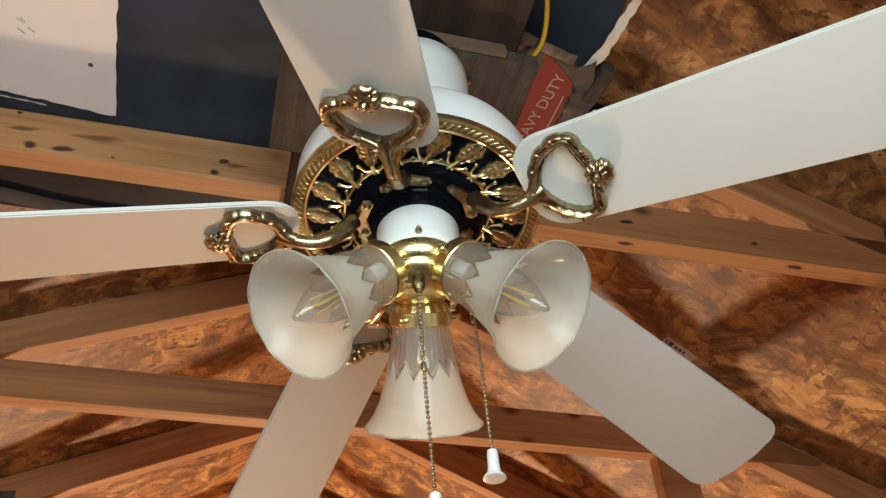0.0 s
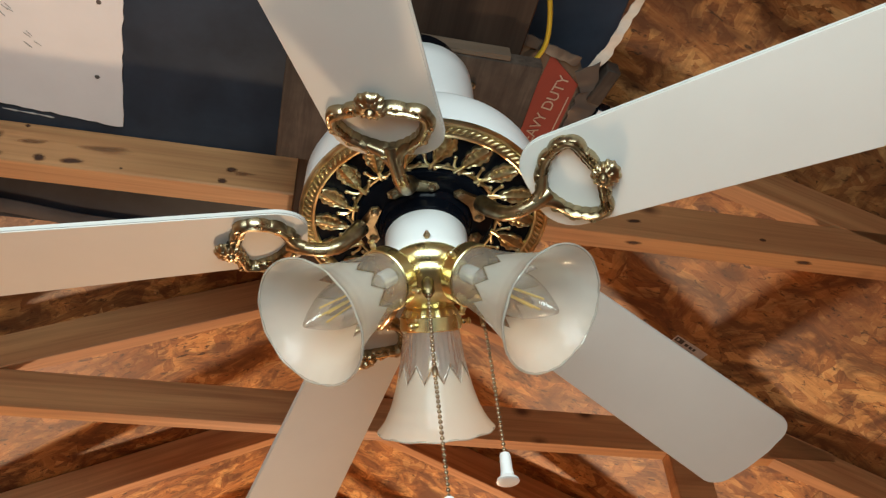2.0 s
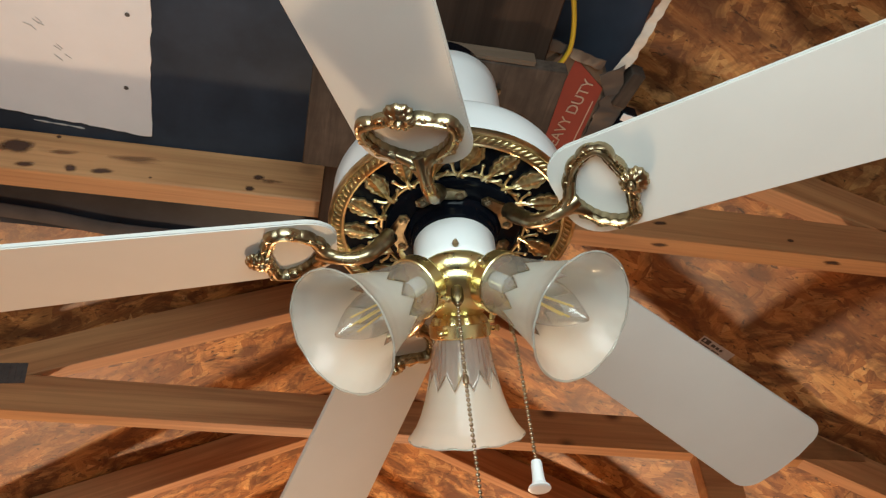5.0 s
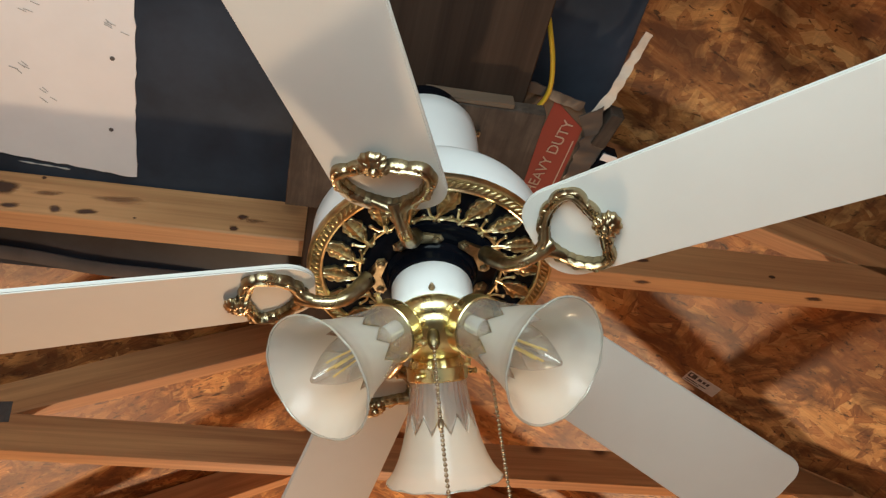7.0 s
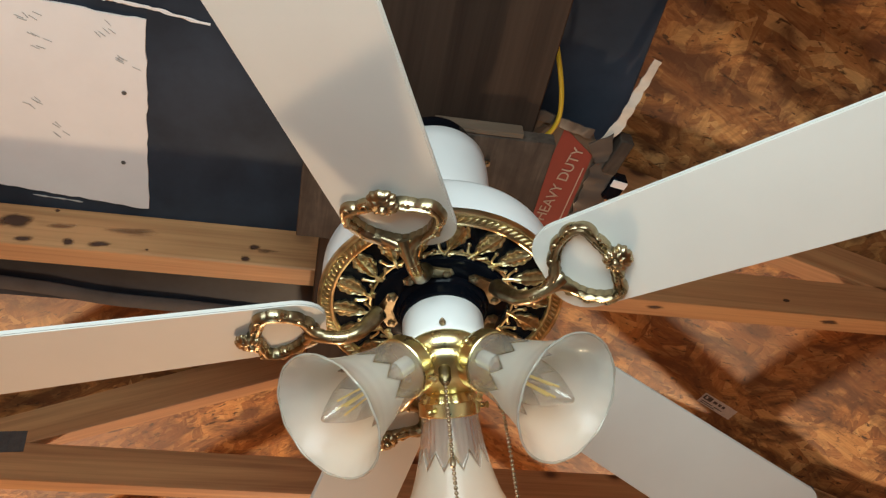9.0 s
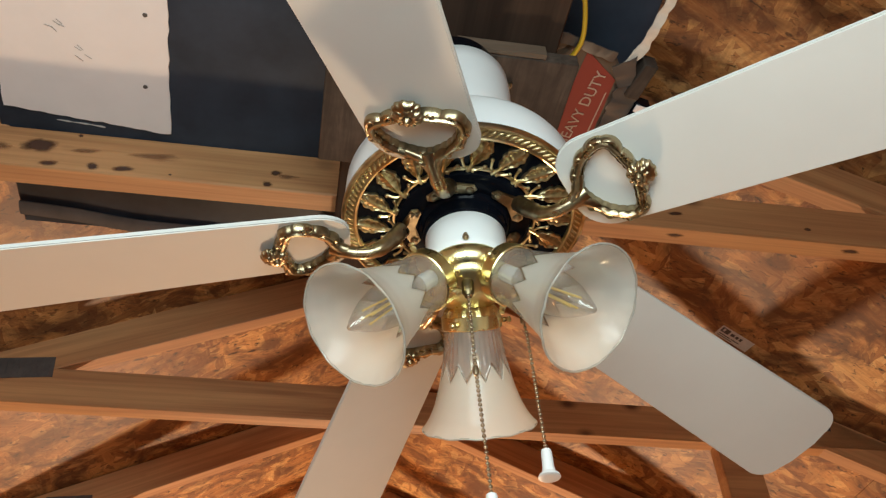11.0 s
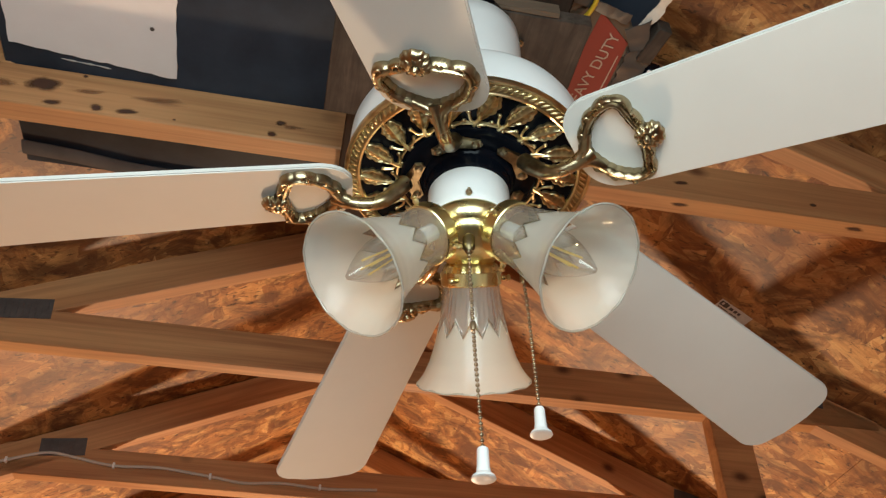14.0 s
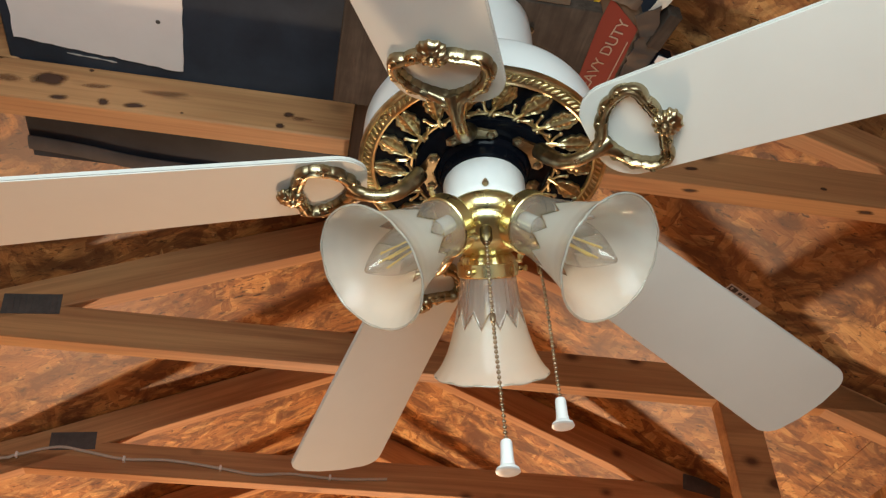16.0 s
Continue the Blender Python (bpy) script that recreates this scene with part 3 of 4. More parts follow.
def iron_loop():
    """A flat cast frame with a scalloped outer edge, a beaded inner edge and small scrolls on every lobe."""
    half = [(0.130, 0.0), (0.1335, 0.012), (0.1415, 0.0255), (0.151, 0.0345), (0.162, 0.0400), (0.171, 0.0415), (0.1775, 0.0375), (0.1805, 0.028), (0.183, 0.018), (0.1855, 0.009), (0.187, 0.0)]
    full = [Vector((x, y, 0)) for x, y in half[:-1] + [(x, -y) for x, y in half[::-1]][:-1]]
    n, per, lobes = len(full), 13, 12
    path = []
    for i in range(n):
        a, b, c, d = full[i - 1], full[i], full[(i + 1) % n], full[(i + 2) % n]
        for k in range(per):
            t = k / per
            path.append(0.5 * (2 * b + (c - a) * t + (2 * a - 5 * b + 4 * c - d) * t * t + (3 * b - a - 3 * c + d) * t ** 3))
    # even steps of arc for the ornament
    run = [0.0]
    for a, b in zip(path, path[1:] + path[:1]):
        run.append(run[-1] + (b - a).length)
    bm = bmesh.new()
    rings = []
    for i, p in enumerate(path):
        way = (path[(i + 1) % len(path)] - path[i - 1]).normalized()
        out = Vector((way.y, -way.x, 0))
        if out.dot(p - Vector((0.159, 0, 0))) < 0:
            out = -out
        q = (run[i] / run[-1] * lobes + 0.5) % 1.0
        swell, fan_out = math.sin(math.pi * q), abs(math.sin(3 * math.pi * q))
        w_out = 0.0056 + 0.0022 * swell ** 0.8
        w_in = 0.0050 + 0.0009 * abs(math.sin(2 * math.pi * q + 0.6))
        lift = 0.0006 * swell
        section = [(-w_in, 0.0), (-w_in, -0.0040), (-w_in + 0.0010, -0.0066 - 0.0004 * fan_out), (-w_in + 0.0022, -0.0062), (-0.0022, -0.0092), (-0.0006, -0.0102 - lift), (0.0014, -0.0098 - lift),
                   (0.0026, -0.0078), (w_out - 0.0022, -0.0078 - lift - 0.0005 * fan_out), (w_out - 0.0008, -0.0064 - 0.0004 * fan_out), (w_out, -0.0036), (w_out, 0.0)]
        rings.append([bm.verts.new(p + out * u + Vector((0, 0, z))) for u, z in section])
        if abs(q - 0.5) < lobes / len(path) * 0.5:  # a scroll on the lobe
            curl = []
            for k in range(15):
                a = 0.45 * k
                r = 0.0040 * (1 - k / 17)
                curl.append(p + out * (0.0030 + r * math.sin(a)) + way * (r * math.cos(a)) + Vector((0, 0, -0.0080 - 0.0012 * k / 14)))
            tube(curl, [0.0013 - 0.00004 * k for k in range(15)], 6, bm=bm)
    for a, b in zip(rings, rings[1:] + rings[:1]):
        for k in range(len(a) - 1):
            bm.faces.new((a[k], a[k + 1], b[k + 1], b[k]))
    return bm


def rosette_mesh():
    """A shell-shaped flower in one piece: fluted skirt, raised eye."""
    bm = lathe([(0, -0.0165), (0.0022, -0.0160), (0.0036, -0.0140), (0.0042, -0.0122), (0.0075, -0.0128), (0.0105, -0.0112), (0.0118, -0.0085), (0.0115, -0.0050)], 96,
               lambda a, i: 1 + (0, 0, 0, 0.04, 0.09, 0.10, 0.11, 0.11)[i] * math.cos(11 * a))
    bmesh.ops.transform(bm, matrix=Matrix.Translation((0.1905, 0, -0.0015)) @ Matrix.Diagonal((0.92, 1.08, 1, 1)), verts=bm.verts[:])
    return bm


def crest_mesh():
    """Three fluted lobes behind the flower, in one piece."""
    bm = lathe([(0, -0.0112), (0.0055, -0.0108), (0.0100, -0.0088), (0.0122, -0.0055), (0.0122, -0.0030)], 90, lambda a, i: 1 + (0, 0.02, 0.05, 0.07, 0.07)[i] * math.cos(9 * a))
    bmesh.ops.transform(bm, matrix=Matrix.Translation((0.1975, 0, -0.0015)) @ Matrix.Diagonal((0.70, 1.02, 1, 1)), verts=bm.verts[:])
    return bm


def iron_stem():
    """A round bar, cranked down from the hub, that forks into the loop."""
    bm = tube(smooth_path([(0.135, 0, -0.0390), (0.126, 0, -0.0425), (0.112, 0, -0.0460), (0.097, 0, -0.0455), (0.084, 0, -0.0385), (0.073, 0, -0.026), (0.064, 0, -0.0135)], 5),
              [0.0072] * 6 + [0.0066] * 6 + [0.0070] * 6 + [0.0078] * 6 + [0.0086] * 6 + [0.0088], 18)
    for s in (1, -1):
        tube(smooth_path([(0.120, s * 0.002, -0.0440), (0.130, s * 0.007, -0.0415 - 0.0015 * s), (0.139, s * 0.020, -0.0395 - 0.0048 * s)], 4), [0.006, 0.0058, 0.0056, 0.0054, 0.0052, 0.005, 0.0048, 0.0045, 0.0040], 12, bm=bm)
        blob(bm, (0.129, s * 0.0075, -0.0460), (0.0045, 0.0022, 0.0022), s * 0.7, 10, 7)
    return bm


def foot_mesh():
    """The flat foot of a blade arm, with a pointed ear round each screw."""
    ring = ((0.0551, -28), (0.0608, -24), (0.0613, -17), (0.0650, -6), (0.0650, 6), (0.0613, 17), (0.0608, 24), (0.0551, 28), (0.0494, 24), (0.0492, 17), (0.0510, 0), (0.0492, -17), (0.0494, -24))
    return outline_slab([(r * math.cos(radians(a)), r * math.sin(radians(a))) for r, a in ring], -0.0122, -0.0086, 0.0010)


def screw_mesh(r=0.0042):
    bm = lathe([(0, -0.0018), (r * 0.6, -0.0016), (r, -0.0004), (r, 0.001), (0, 0.001)], 14)
    for turn in (0, 90):
        piece = bmesh.ops.create_cube(bm, size=1.0)
        bmesh.ops.transform(bm, matrix=Matrix.Rotation(radians(turn), 4, "Z") @ Matrix.Translation((0, 0, -0.0017)) @ Matrix.Diagonal((r * 1.2, r * 0.22, 0.0006, 1)), verts=piece["verts"])
    return bm


blade = iron = None
for a in ARMS:
    m = SWAY @ Matrix.Rotation(radians(a), 4, "Z")
    if blade is None:
        bm = outline_slab(flat_outline(blade_outline()), 0.0, 0.0055, 0.0012)
        blade = part("blade", bm, BLADE_WHITE, fan, "white painted wooden blade", m=m @ LIFT)
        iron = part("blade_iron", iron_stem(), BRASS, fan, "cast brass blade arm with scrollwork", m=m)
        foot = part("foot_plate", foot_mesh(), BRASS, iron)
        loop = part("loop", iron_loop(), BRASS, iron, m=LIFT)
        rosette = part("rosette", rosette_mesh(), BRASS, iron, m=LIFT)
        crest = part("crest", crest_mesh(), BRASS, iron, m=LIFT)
        screw = part("screw", screw_mesh(), STEEL, iron, m=pose(0.0551 * math.cos(radians(20)), 0.0551 * math.sin(radians(20)), -0.0128))
        screw2 = same_part(screw, iron, pose(0.0551 * math.cos(radians(20)), -0.0551 * math.sin(radians(20)), -0.0128))
    else:
        tagged(same_part(blade, fan, m @ LIFT), "white painted wooden blade")
        arm = tagged(same_part(iron, fan, m), "cast brass blade arm with scrollwork")
        for q in (foot, loop, rosette, crest, screw, screw2):
            same_part(q, arm, q.matrix_basis.copy())

# light kit
part("switch_housing", lathe([(0.036, -0.0276), (0.0400, -0.0278), (0.041, -0.0295), (0.041, -0.062), (0.0405, -0.070), (0.038, -0.073), (0, -0.073)], 64), WHITE_GLOSS, fan, "white switch housing")
part("fitter_body", lathe([(0.0385, -0.0705), (0.0412, -0.0720), (0.0428, -0.0755), (0.0430, -0.0800), (0.0415, -0.0852), (0.0378, -0.0896), (0.0352, -0.0912), (0.0346, -0.0930), (0.0335, -0.0960), (0.0290, -0.0995), (0.0225, -0.1025), (0.0155, -0.1045),
                           (0.0080, -0.1056), (0, -0.106)], 120, lambda a, i: 1 + (0.014 * math.cos(24 * a) if i in (9, 10, 11) else 0)), POLISHED, fan, "polished brass light fitter with a fluted bowl")
part("pull_switch", lathe([(0, -0.094), (0.0022, -0.094), (0.0022, -0.1005), (0.0058, -0.1010), (0.0060, -0.1145), (0.0050, -0.1165), (0.0036, -0.1195), (0.0022, -0.1190), (0, -0.1180)], 24), DULL, fan, "dark bronze switch nozzle", m=pose(-0.002, -0.019, 0))
for a in (-92, 28, 148):
    bm = bmesh.new()
    blob(bm, (0, 0, 0), (0.0034, 0.0034, 0.0034), 0, 10, 7)
    blob(bm, (0, 0, -0.003), (0.0022, 0.0022, 0.003), 0, 8, 6)
    part("thumb_screw", bm, CHAIN, fan, m=Matrix.Rotation(radians(a), 4, "Z") @ pose(0.0435, 0, -0.066, 0, -90, 0))

TILT_LAMP = 43.5


def holder_mesh():
    rib = lambda a, i: 1 + (0.024 * math.cos(18 * a) if 1 <= i <= 4 else 0)
    return lathe([(0.007, 0.0185), (0.0145, 0.0175), (0.0222, 0.0145), (0.0268, 0.0095), (0.0288, 0.0045), (0.0302, 0.0040), (0.0302, -0.0085), (0.0292, -0.0096), (0.0282, -0.009), (0.0280, 0.003), (0.0, 0.006)], 108, rib)


PROFILE = [(0.0268, 0.004), (0.0274, -0.007), (0.0290, -0.023), (0.0315, -0.038), (0.0348, -0.054), (0.0390, -0.070), (0.0440, -0.085), (0.0502, -0.0975), (0.0552, -0.1045), (0.0582, -0.1075)]


def shade_radius(z):
    for (r0, z0), (r1, z1) in zip(PROFILE, PROFILE[1:]):
        if z >= z1:
            return r0 + (r1 - r0) * (z0 - z) / (z0 - z1)
    return PROFILE[-1][0]


def shade_mesh():
    """A bell of glass; the clear neck ends in points cut against the frosted skirt."""
    n, upper, lower, thick = 144, 10, 22, 0.0022
    bm = bmesh.new()

    def points(k):
        t = (k / n * 12) % 1.0
        return -0.043 - 0.016 * (1 - abs(2 * t - 1))

    def skin(inset):
        rows = []
        for i in range(upper + lower + 1):
            ring = []
            for k in range(n):
                cut = points(k)
                z = 0.004 + (cut - 0.004) * i / upper if i <= upper else cut + (-0.1075 - cut) * (i - upper) / lower
                f = max(0.0, min(1.0, (-z - 0.092) / 0.0155))
                a = 2 * math.pi * k / n
                flute = 0.001 * f * math.cos(24 * a) + (0.008 * math.cos(36 * a) if i < upper - 1 else 0)
                r = (shade_radius(z) - inset) * (1 + flute)
                ring.append(bm.verts.new((r * math.cos(a), r * math.sin(a), z - 0.0003 * f * math.cos(24 * a))))
            rows.append(ring)
        return rows

    outer, inner = skin(0.0), skin(thick)
    for rows in (outer, inner):
        for i in range(upper if rows is inner else 0, len(rows) - 1):
            for k in range(n):
                j = (k + 1) % n
                bm.faces.new((rows[i][k], rows[i][j], rows[i + 1][j], rows[i + 1][k])).material_index = 1 if i < upper else 0
    for k in range(n):
        j = (k + 1) % n
        bm.faces.new((outer[-1][k], outer[-1][j], inner[-1][j], inner[-1][k])).material_index = 1
        bm.faces.new((outer[upper][k], inner[upper][k], inner[upper][j], outer[upper][j])).material_index = 1
    for ring in inner[:upper]:
        for w in ring:
            bm.verts.remove(w)
    return bm


def bulb_mesh():
    return lathe([(0.0, -0.1135), (0.0026, -0.1125), (0.0056, -0.1075), (0.0105, -0.0980), (0.0160, -0.0855), (0.0198, -0.0720), (0.0212, -0.0590), (0.0204, -0.0465), (0.0172, -0.0325), (0.0132, -0.0220), (0.0098, -0.016), (0.0, -0.016)], 40)


FILAMENT = plain("filament_phosphor", (0.85, 0.60, 0.16), 0.5, vary=0.05, relief=0)
first = None
for a in (87.5, 207.5, 327.5):
    ax = Matrix.Rotation(radians(a), 4, "Z") @ Matrix.Translation((0.0435, 0, -0.0975)) @ Matrix.Rotation(radians(-TILT_LAMP), 4, "Y")
    bm = tube(smooth_path([(0.012, 0, -0.082), (0.022, 0, -0.083), (0.031, 0, -0.086)], 4), 0.0085, 16)
    part("lamp_arm", bm, POLISHED, fan, m=Matrix.Rotation(radians(a), 4, "Z"))
    if first is None:
        first = (part("lamp_holder", holder_mesh(), POLISHED, fan, "polished brass lamp holder with ribbed dome", m=ax),
                 part("glass_shade", shade_mesh(), [FROST, CUT], fan, "frosted bell glass shade with clear cut neck", m=ax),
                 part("bulb", bulb_mesh(), BULB, fan, "clear candle filament bulb", m=ax))
        subs = [(part("rim", tube([((shade_radius(-0.1075) - 0.0011) * math.cos(k * math.pi / 48), (shade_radius(-0.1075) - 0.0011) * math.sin(k * math.pi / 48), -0.1078 - 0.0006 * math.cos(k * math.pi / 4)) for k in range(96)], 0.0010, 8, True), RIM, first[1], "green-edged glass rim"), 1)]
        for k in range(3):
            b = 2 * math.pi * k / 3 + 0.5
            subs.append((part("thumb_screw", blob(blob(bmesh.new(), (0, 0, 0), (0.003, 0.003, 0.0045), 0, 8, 6), (0, 0, 0.005), (0.0036, 0.0036, 0.0022), 0, 8, 6), POLISHED, first[0],
                              m=Matrix.Rotation(b, 4, "Z") @ Matrix.Translation((0.0325, 0, -0.003)) @ Matrix.Rotation(radians(90), 4, "Y")), 0))
        subs.append((part("socket", lathe([(0, 0.004), (0.0085, 0.004), (0.0085, -0.016), (0.006, -0.018), (0, -0.018)], 24), KNOB, first[2], "white candle socket"), 2))
        for k in range(4):
            b = math.pi / 2 * k + 0.4
            subs.append((part("filament", tube([(0.0036 * math.cos(b), 0.0036 * math.sin(b), -0.036), (0.0068 * math.cos(b), 0.0068 * math.sin(b), -0.090)], 0.0010, 6), FILAMENT, first[2]), 2))
        subs.append((part("stem", tube([(0, 0, -0.017), (0, 0, -0.04), (0, 0, -0.072)], [0.0028, 0.0016, 0.0006], 8), BULB, first[2]), 2))
    else:
        made = [tagged(same_part(q, fan, ax), q["label"]) for q in first]
        for q, w in subs:
            same_part(q, made[w], q.matrix_basis.copy())


def chain(points, knob_len, link):
    """A bead chain through the points with a turned pull at its end."""
    path = smooth_path(points, 120)
    bm = bmesh.new()
    acc, prev, gap = 0.0, path[0], 0.0043
    blob(bm, path[0], (0.0019,) * 3, 0, 8, 6)
    for q in path[1:]:
        acc += (q - prev).length
        if acc >= gap:
            blob(bm, q, (0.0019,) * 3, 0, 8, 6)
            acc = 0.0
        prev = q
    tube(path[::12] + path[-1:], 0.0005, 5, bm=bm)
    ob = part("pull_chain", bm, CHAIN, fan, "bead pull chain")
    part("chain_link", lathe([(0, 0.005), (0.002, 0.0045), (0.0027, 0.002), (0.0027, -0.002), (0.002, -0.0045), (0, -0.005)], 12), CHAIN, ob, m=pose(*path[int(len(path) * link)]))
    end = path[-1]
    part("pull_knob", lathe([(0, 0.001), (0.0042, 0.0), (0.0048, -0.002), (0.0052, -knob_len * 0.6), (0.0060, -knob_len * 0.82), (0.0092, -knob_len * 0.92), (0.0098, -knob_len), (0.008, -knob_len * 1.03), (0.003, -knob_len), (0, -knob_len)], 28), KNOB, ob,
         "white plastic pull knob", m=pose(*end))


chain([(-0.002, -0.019, -0.119), (0.0, -0.014, -0.2), (0.005, -0.010, -0.315)], 0.026, 0.5)
chain([(0.048, 0.030, -0.098), (0.054, 0.034, -0.13), (0.058, 0.035, -0.253)], 0.026, 0.3)

# ---------------------------------------------------------------- small things by the ceiling
rng = random.Random(4)


def ragged(points, amount, step=0.012):
    """Breaks straight sides into small uneven steps."""
    out = []
    for a, b in zip(points, points[1:] + points[:1]):
        a, b = Vector(a), Vector(b)
        n = max(1, int((b - a).length / step))
        side = Vector((-(b - a).y, (b - a).x)).normalized()
        for k in range(n):
            out.append(tuple(a + (b - a) * k / n + side * rng.uniform(-amount, amount)))
    return out


def sheet(name, points, z, thick, mat, label, category, amount=0.0, parent=None, m=None):
    pts = ragged(points, amount) if amount else points
    ob = part(name, outline_slab(pts, z, z + thick, 0.0), mat, parent, "" if category else label, smooth=False, m=m if m is not None else HOUSE)
    return tagged(ob, label, category) if category else ob


white = sheet("white_sheet", [(-0.615, -0.062), (-0.37, -0.046), (-0.382, 0.276), (-0.617, 0.252)], 2.6545, 0.003, PAPER, "pinkish white paper sheet with a ragged edge on the black sheet", "paper sheet", 0.0016)
for u, v in ((-0.404, 0.069), (-0.413, 0.190)):
    part("staple_hole", lathe([(0, -0.001), (0.003, -0.0008), (0.0035, 0.0), (0, 0.0)], 10), MARK, white, m=pose(u, v, 2.6543))
for u, v in ((-0.506, 0.002), (-0.519, -0.030), (-0.400, 0.019), (-0.532, 0.095), (-0.424, -0.030), (-0.493, 0.140)):
    bm = bmesh.new()
    for k in range(5):
        a = rng.uniform(0.3, 1.0)
        p = Vector((u + rng.uniform(-0.012, 0.012), v + rng.uniform(-0.010, 0.010), 2.6540))
        tube([p, p + Vector((0.012 * math.cos(a), 0.009 * math.sin(a), 0))], 0.0005, 5, bm=bm)
    part("pencil_scuff", bm, SCUFF, white)

bm = bmesh.new()
tube(smooth_path([(-0.52, -0.076, 2.657), (-0.47, -0.0745, 2.657), (-0.42, -0.068, 2.657), (-0.36, -0.062, 2.657), (-0.29, -0.050, 2.657)], 9), [0.0018 + 0.0012 * rng.random() for k in range(37)], 6, bm=bm)
for q in bm.verts:
    q.co.y += rng.uniform(-0.0012, 0.0012)
    q.co.z = 2.6568 + (q.co.z - 2.657) * 0.2
bm2 = tube(smooth_path([(-0.548, 0.271, 2.6572), (-0.525, 0.273, 2.6572), (-0.500, 0.2745, 2.6572), (-0.478, 0.277, 2.6572)], 4), [0.0005 + 0.0004 * (k % 4) for k in range(13)], 6)
tagged(part("paint_scratch", bm2, SCUFF, m=HOUSE), "pale paint scratch on the edge of the black sheet", "paint scratch")
tagged(part("chalk_line", bm, PAPER, m=HOUSE), "ragged white chalk scratch on the black sheet", "chalk line")

bm = bmesh.new()
path = smooth_path([(-0.632, 0.462, 2.651), (-0.55, 0.468, 2.649), (-0.45, 0.482, 2.650), (-0.33, 0.486, 2.653), (-0.16, 0.492, 2.655)], 6)
tube(path, [0.016 if k < 18 else 0.016 - 0.0008 * (k - 18) for k in range(len(path))], 10, bm=bm)
for q in bm.verts:
    q.co.z = 2.652 + (q.co.z - 2.651) * 0.25
tagged(part("plastic_strip", bm, STRIP, m=HOUSE), "grey plastic strip along the edge of the black sheet", "plastic strip")

tagged(part("wood_strip", box(0.135, 0.285, -0.275, -0.195, 2.644, 2.656, 0.001), OLD_BOARD, m=HOUSE), "dark brown wood strip under the black sheet", "wood strip")

# printed cardboard wedged beside the mounting board
card = part("cardboard_box_panel", outline_slab(ragged([(0.122, -0.014), (0.235, 0.012), (0.262, 0.05), (0.262, 0.27), (0.122, 0.27)], 0.0008), 2.612, 2.617, 0.0), CARD, smooth=False, m=HOUSE)
tagged(card, "brown cardboard panel with a red printed band beside the board", "cardboard")
part("red_band", outline_slab([(0.195, 0.010), (0.247, 0.052), (0.238, 0.26), (0.170, 0.26)], 2.6112, 2.6118, 0.0), RED, card, "red printed band", smooth=False)
part("band_line", outline_slab([(0.2395, 0.075), (0.2412, 0.075), (0.2285, 0.25), (0.2265, 0.25)], 2.6106, 2.6110, 0.0), PALE, card, smooth=False)
curve = bpy.data.curves.new("lettering", "FONT")
curve.body, curve.size, curve.extrude = "HEAVY DUTY", 0.0235, 0.0002
holder = bpy.data.objects.new("lettering", curve)
scene.collection.objects.link(holder)
bpy.context.view_layer.update()
words = bpy.data.meshes.new_from_object(holder.evaluated_get(bpy.context.evaluated_depsgraph_get()))
bpy.data.objects.remove(holder)
words.materials.clear()
words.materials.append(PALE)
lettering = new("lettering", words)
along = Vector((0.026, -0.150, 0)).normalized()
above = Vector((along.y, -along.x, 0))
face = along.cross(above)
lettering.matrix_basis = Matrix(((along.x, above.x, face.x, 0.2085), (along.y, above.y, face.y, 0.182), (along.z, above.z, face.z, 2.6106), (0, 0, 0, 1)))
lettering.parent = card
tagged(lettering, "pale printed words")


def crumple(points, z, thick, amount, mat, name, label, category):
    """A thin wrinkled piece."""
    bm = outline_slab(ragged(points, amount, 0.008), z, z + thick, 0.0)
    bmesh.ops.triangulate(bm, faces=[f for f in bm.faces if len(f.verts) > 4])
    bmesh.ops.subdivide_edges(bm, edges=bm.edges[:], cuts=1)
    for q in bm.verts:
        q.co.z += 0.004 * noise.noise(q.co * 60) + 0.002 * noise.noise(q.co * 190)
    return tagged(part(name, bm, mat, smooth=True, m=HOUSE), label, category)


crumple([(0.130, -0.022), (0.236, 0.004), (0.232, 0.020), (0.130, -0.006)], 2.606, 0.0015, 0.0012, TAPE, "duct_tape", "wrinkled grey tape along the cardboard edge", "tape")
crumple([(0.232, 0.026), (0.262, 0.006), (0.276, 0.050), (0.252, 0.060)], 2.604, 0.0015, 0.0012, TAPE, "duct_tape", "folded grey tape patch on the cardboard", "tape")
crumple([(0.250, 0.062), (0.283, 0.040), (0.287, 0.135), (0.268, 0.21), (0.243, 0.26), (0.243, 0.17)], 2.606, 0.002, 0.003, TAPE, "plastic_wrap", "crumpled grey plastic wrap beside the cardboard", "plastic wrap")
crumple([(0.291, -0.112), (0.278, -0.116), (0.268, -0.05), (0.262, -0.012), (0.246, 0.020), (0.262, 0.022), (0.274, 0.0), (0.280, -0.04)], 2.606, 0.0015, 0.0012, LABEL, "torn_paper", "torn white paper strip hanging at the black sheet's edge", "torn paper")
tagged(part("wood_block", box(-0.011, 0.011, -0.03, 0.03, 2.60, 2.625, 0.002), PLY, m=HOUSE @ pose(0.281, 0.044, 0, 0, 0, 11)), "small grey wood block by the cardboard", "wood block")
tagged(part("black_clip", box(-0.012, 0.012, -0.02, 0.02, 2.598, 2.618, 0.002), BLACK, m=HOUSE @ pose(0.294, 0.100, 0, 0, 0, 11)), "black plastic clip with white stripe", "clip")
part("stripe", box(-0.0115, 0.0115, -0.018, -0.006, 2.5965, 2.599, 0.0005), PAPER, bpy.data.objects["black_clip"], "white stripe")

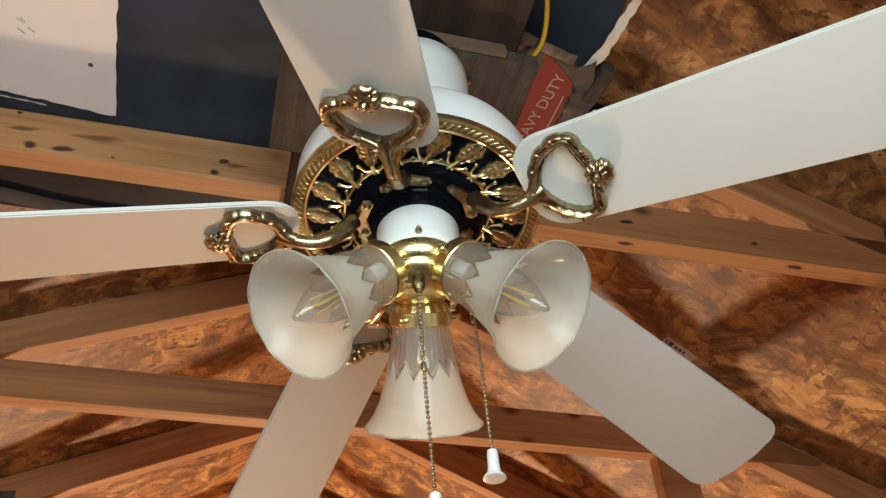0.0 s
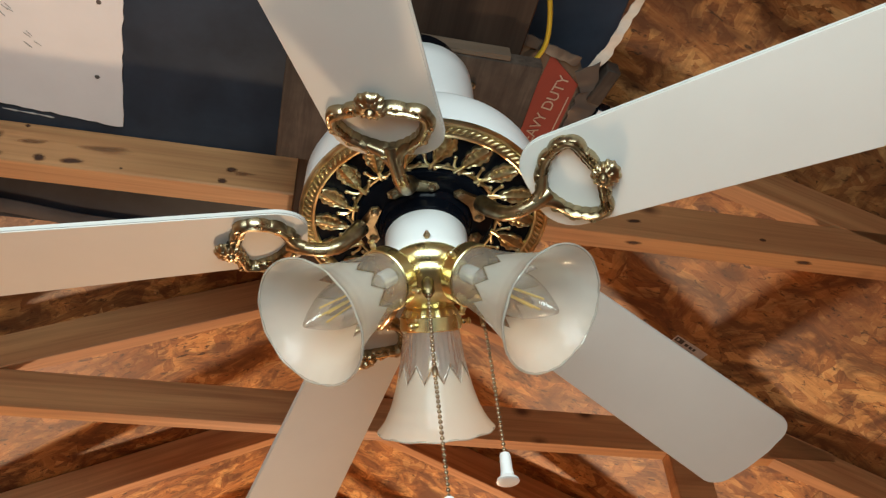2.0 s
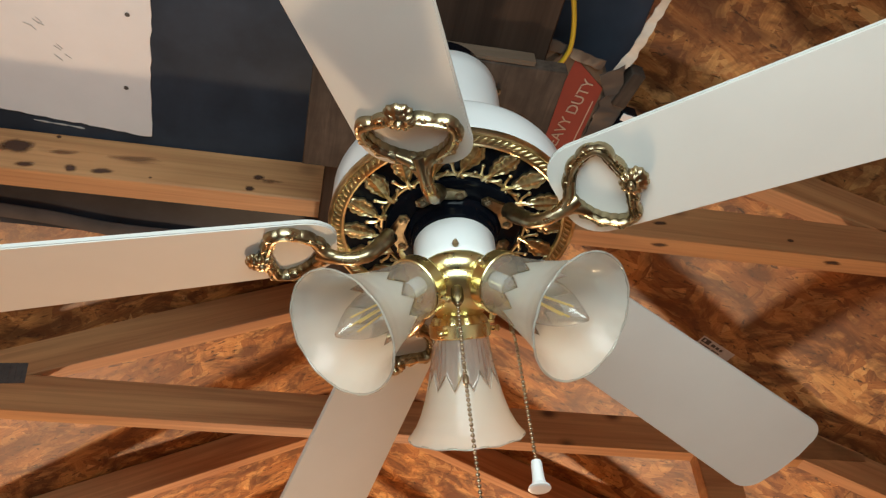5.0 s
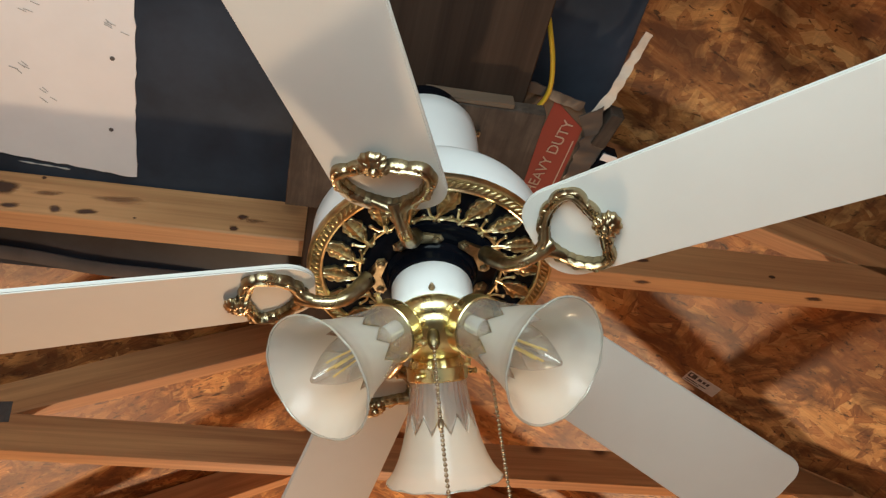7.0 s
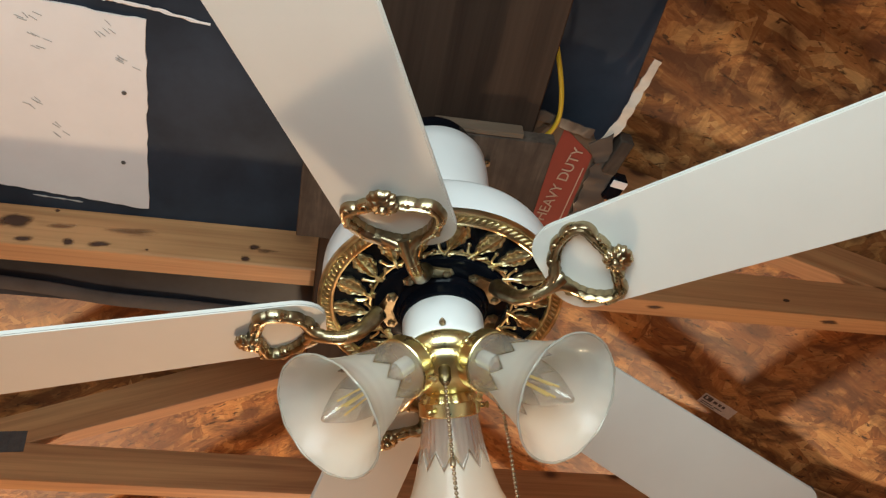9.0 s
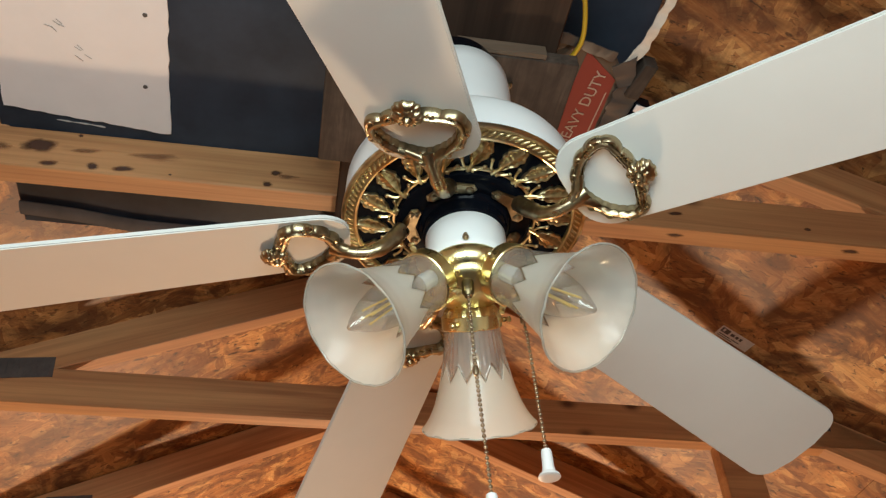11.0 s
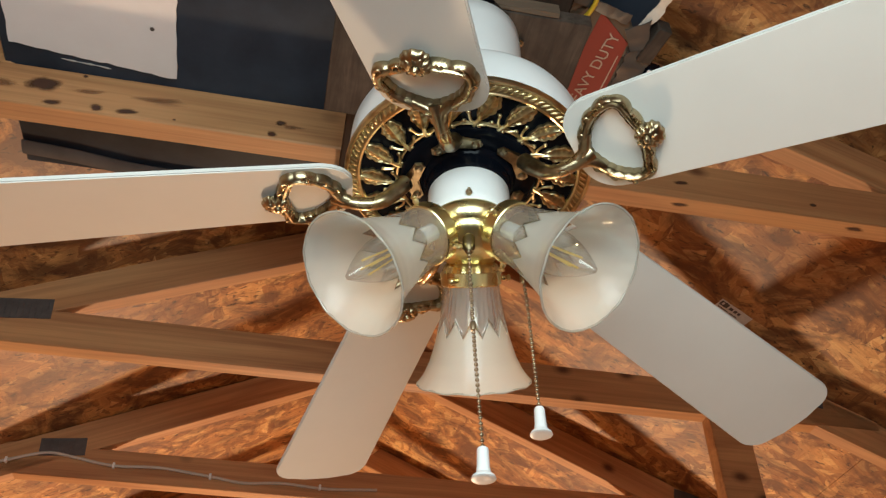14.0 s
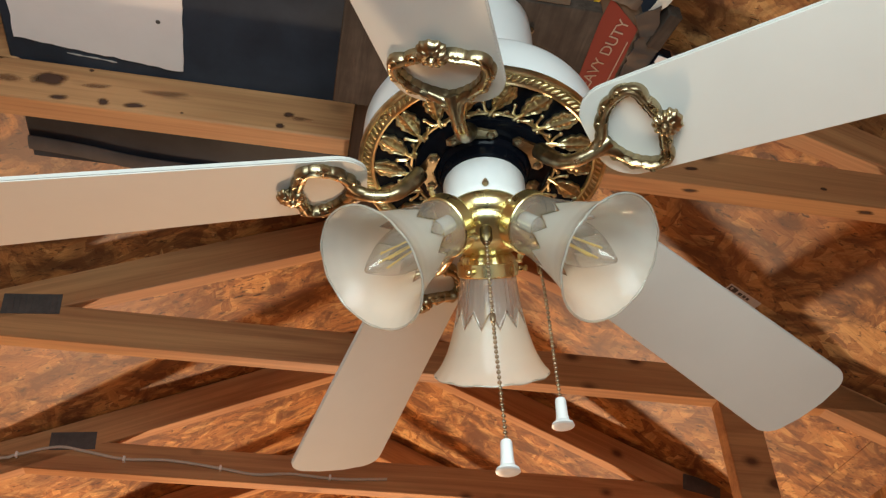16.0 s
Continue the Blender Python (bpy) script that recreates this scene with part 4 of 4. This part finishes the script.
tagged(part("yellow_cable", tube(smooth_path([(0.10, -0.17, 2.62), (0.136, -0.135, 2.606), (0.155, -0.095, 2.600), (0.171, -0.05, 2.600), (0.178, -0.01, 2.601), (0.170, 0.02, 2.603), (0.15, 0.038, 2.606), (0.11, 0.05, 2.608)], 6), 0.0034, 10), YELLOW, m=HOUSE),
       "yellow electrical cable looping beside the board", "cable")

# three dark resin marks on the sheathing between the far trusses
west_roof = bpy.data.objects["roof_west"]
for x, v, r in ((0.471, 1.157, 0.016), (0.428, 1.169, 0.017), (0.416, 1.143, 0.013)):
    stain("resin_mark", KNOT, west_roof, None, r, r * 0.55, m=pose(x, v, -0.0006))

# paper grade label stapled to the roof sheathing
east = roof_frame(1)
lab = part("roof_label", box(-0.041, 0.041, -0.0175, 0.0175, -0.0014, -0.0004, 0), LABEL, smooth=False, m=east @ pose((0.801 - RIDGE_U) * math.sqrt(1 + SLOPE ** 2), 0.803, 0, 0, 0, 13))
tagged(lab, "torn white paper grade label on the roof board", "label")
part("print_block", box(-0.038, -0.018, -0.0145, 0.0, -0.0020, -0.0015, 0), MARK, lab, "black print block", smooth=False)
part("print_block", box(-0.034, -0.029, -0.012, -0.004, -0.0024, -0.0021, 0), LABEL, lab, smooth=False)
for k, (x0, x1, y0, y1) in enumerate(((-0.013, -0.004, 0.002, 0.0105), (-0.001, 0.006, 0.002, 0.0105), (0.009, 0.015, 0.002, 0.0105), (-0.036, -0.008, -0.008, -0.0055), (-0.004, 0.016, -0.008, -0.0055), (-0.036, 0.0, -0.0135, -0.0115))):
    part("print_bar", box(x0, x1, -y1, -y0, -0.0020, -0.0015, 0), MARK, lab, smooth=False)

# cable stapled along the third truss
run = [(-1.0, 2.575), (-0.862, 2.591), (-0.826, 2.603), (-0.739, 2.631), (-0.67, 2.625), (-0.571, 2.611), (-0.46, 2.616), (-0.331, 2.604), (-0.244, 2.594), (-0.151, 2.602), (-0.03, 2.597), (0.1, 2.606)]
wire = part("white_cable", tube(smooth_path([(u, 1.5245, z) for u, z in run], 6), 0.0038, 10), CABLE, m=HOUSE)
tagged(wire, "off-white electrical cable clipped along the truss", "cable")
for u, z in ((-0.826, 2.603), (-0.571, 2.611), (-0.331, 2.604), (-0.05, 2.599)):
    part("cable_clip", box(u - 0.003, u + 0.003, 1.518, 1.53, z - 0.007, z + 0.007, 0.001), KNOB, wire, "small plastic cable clip")
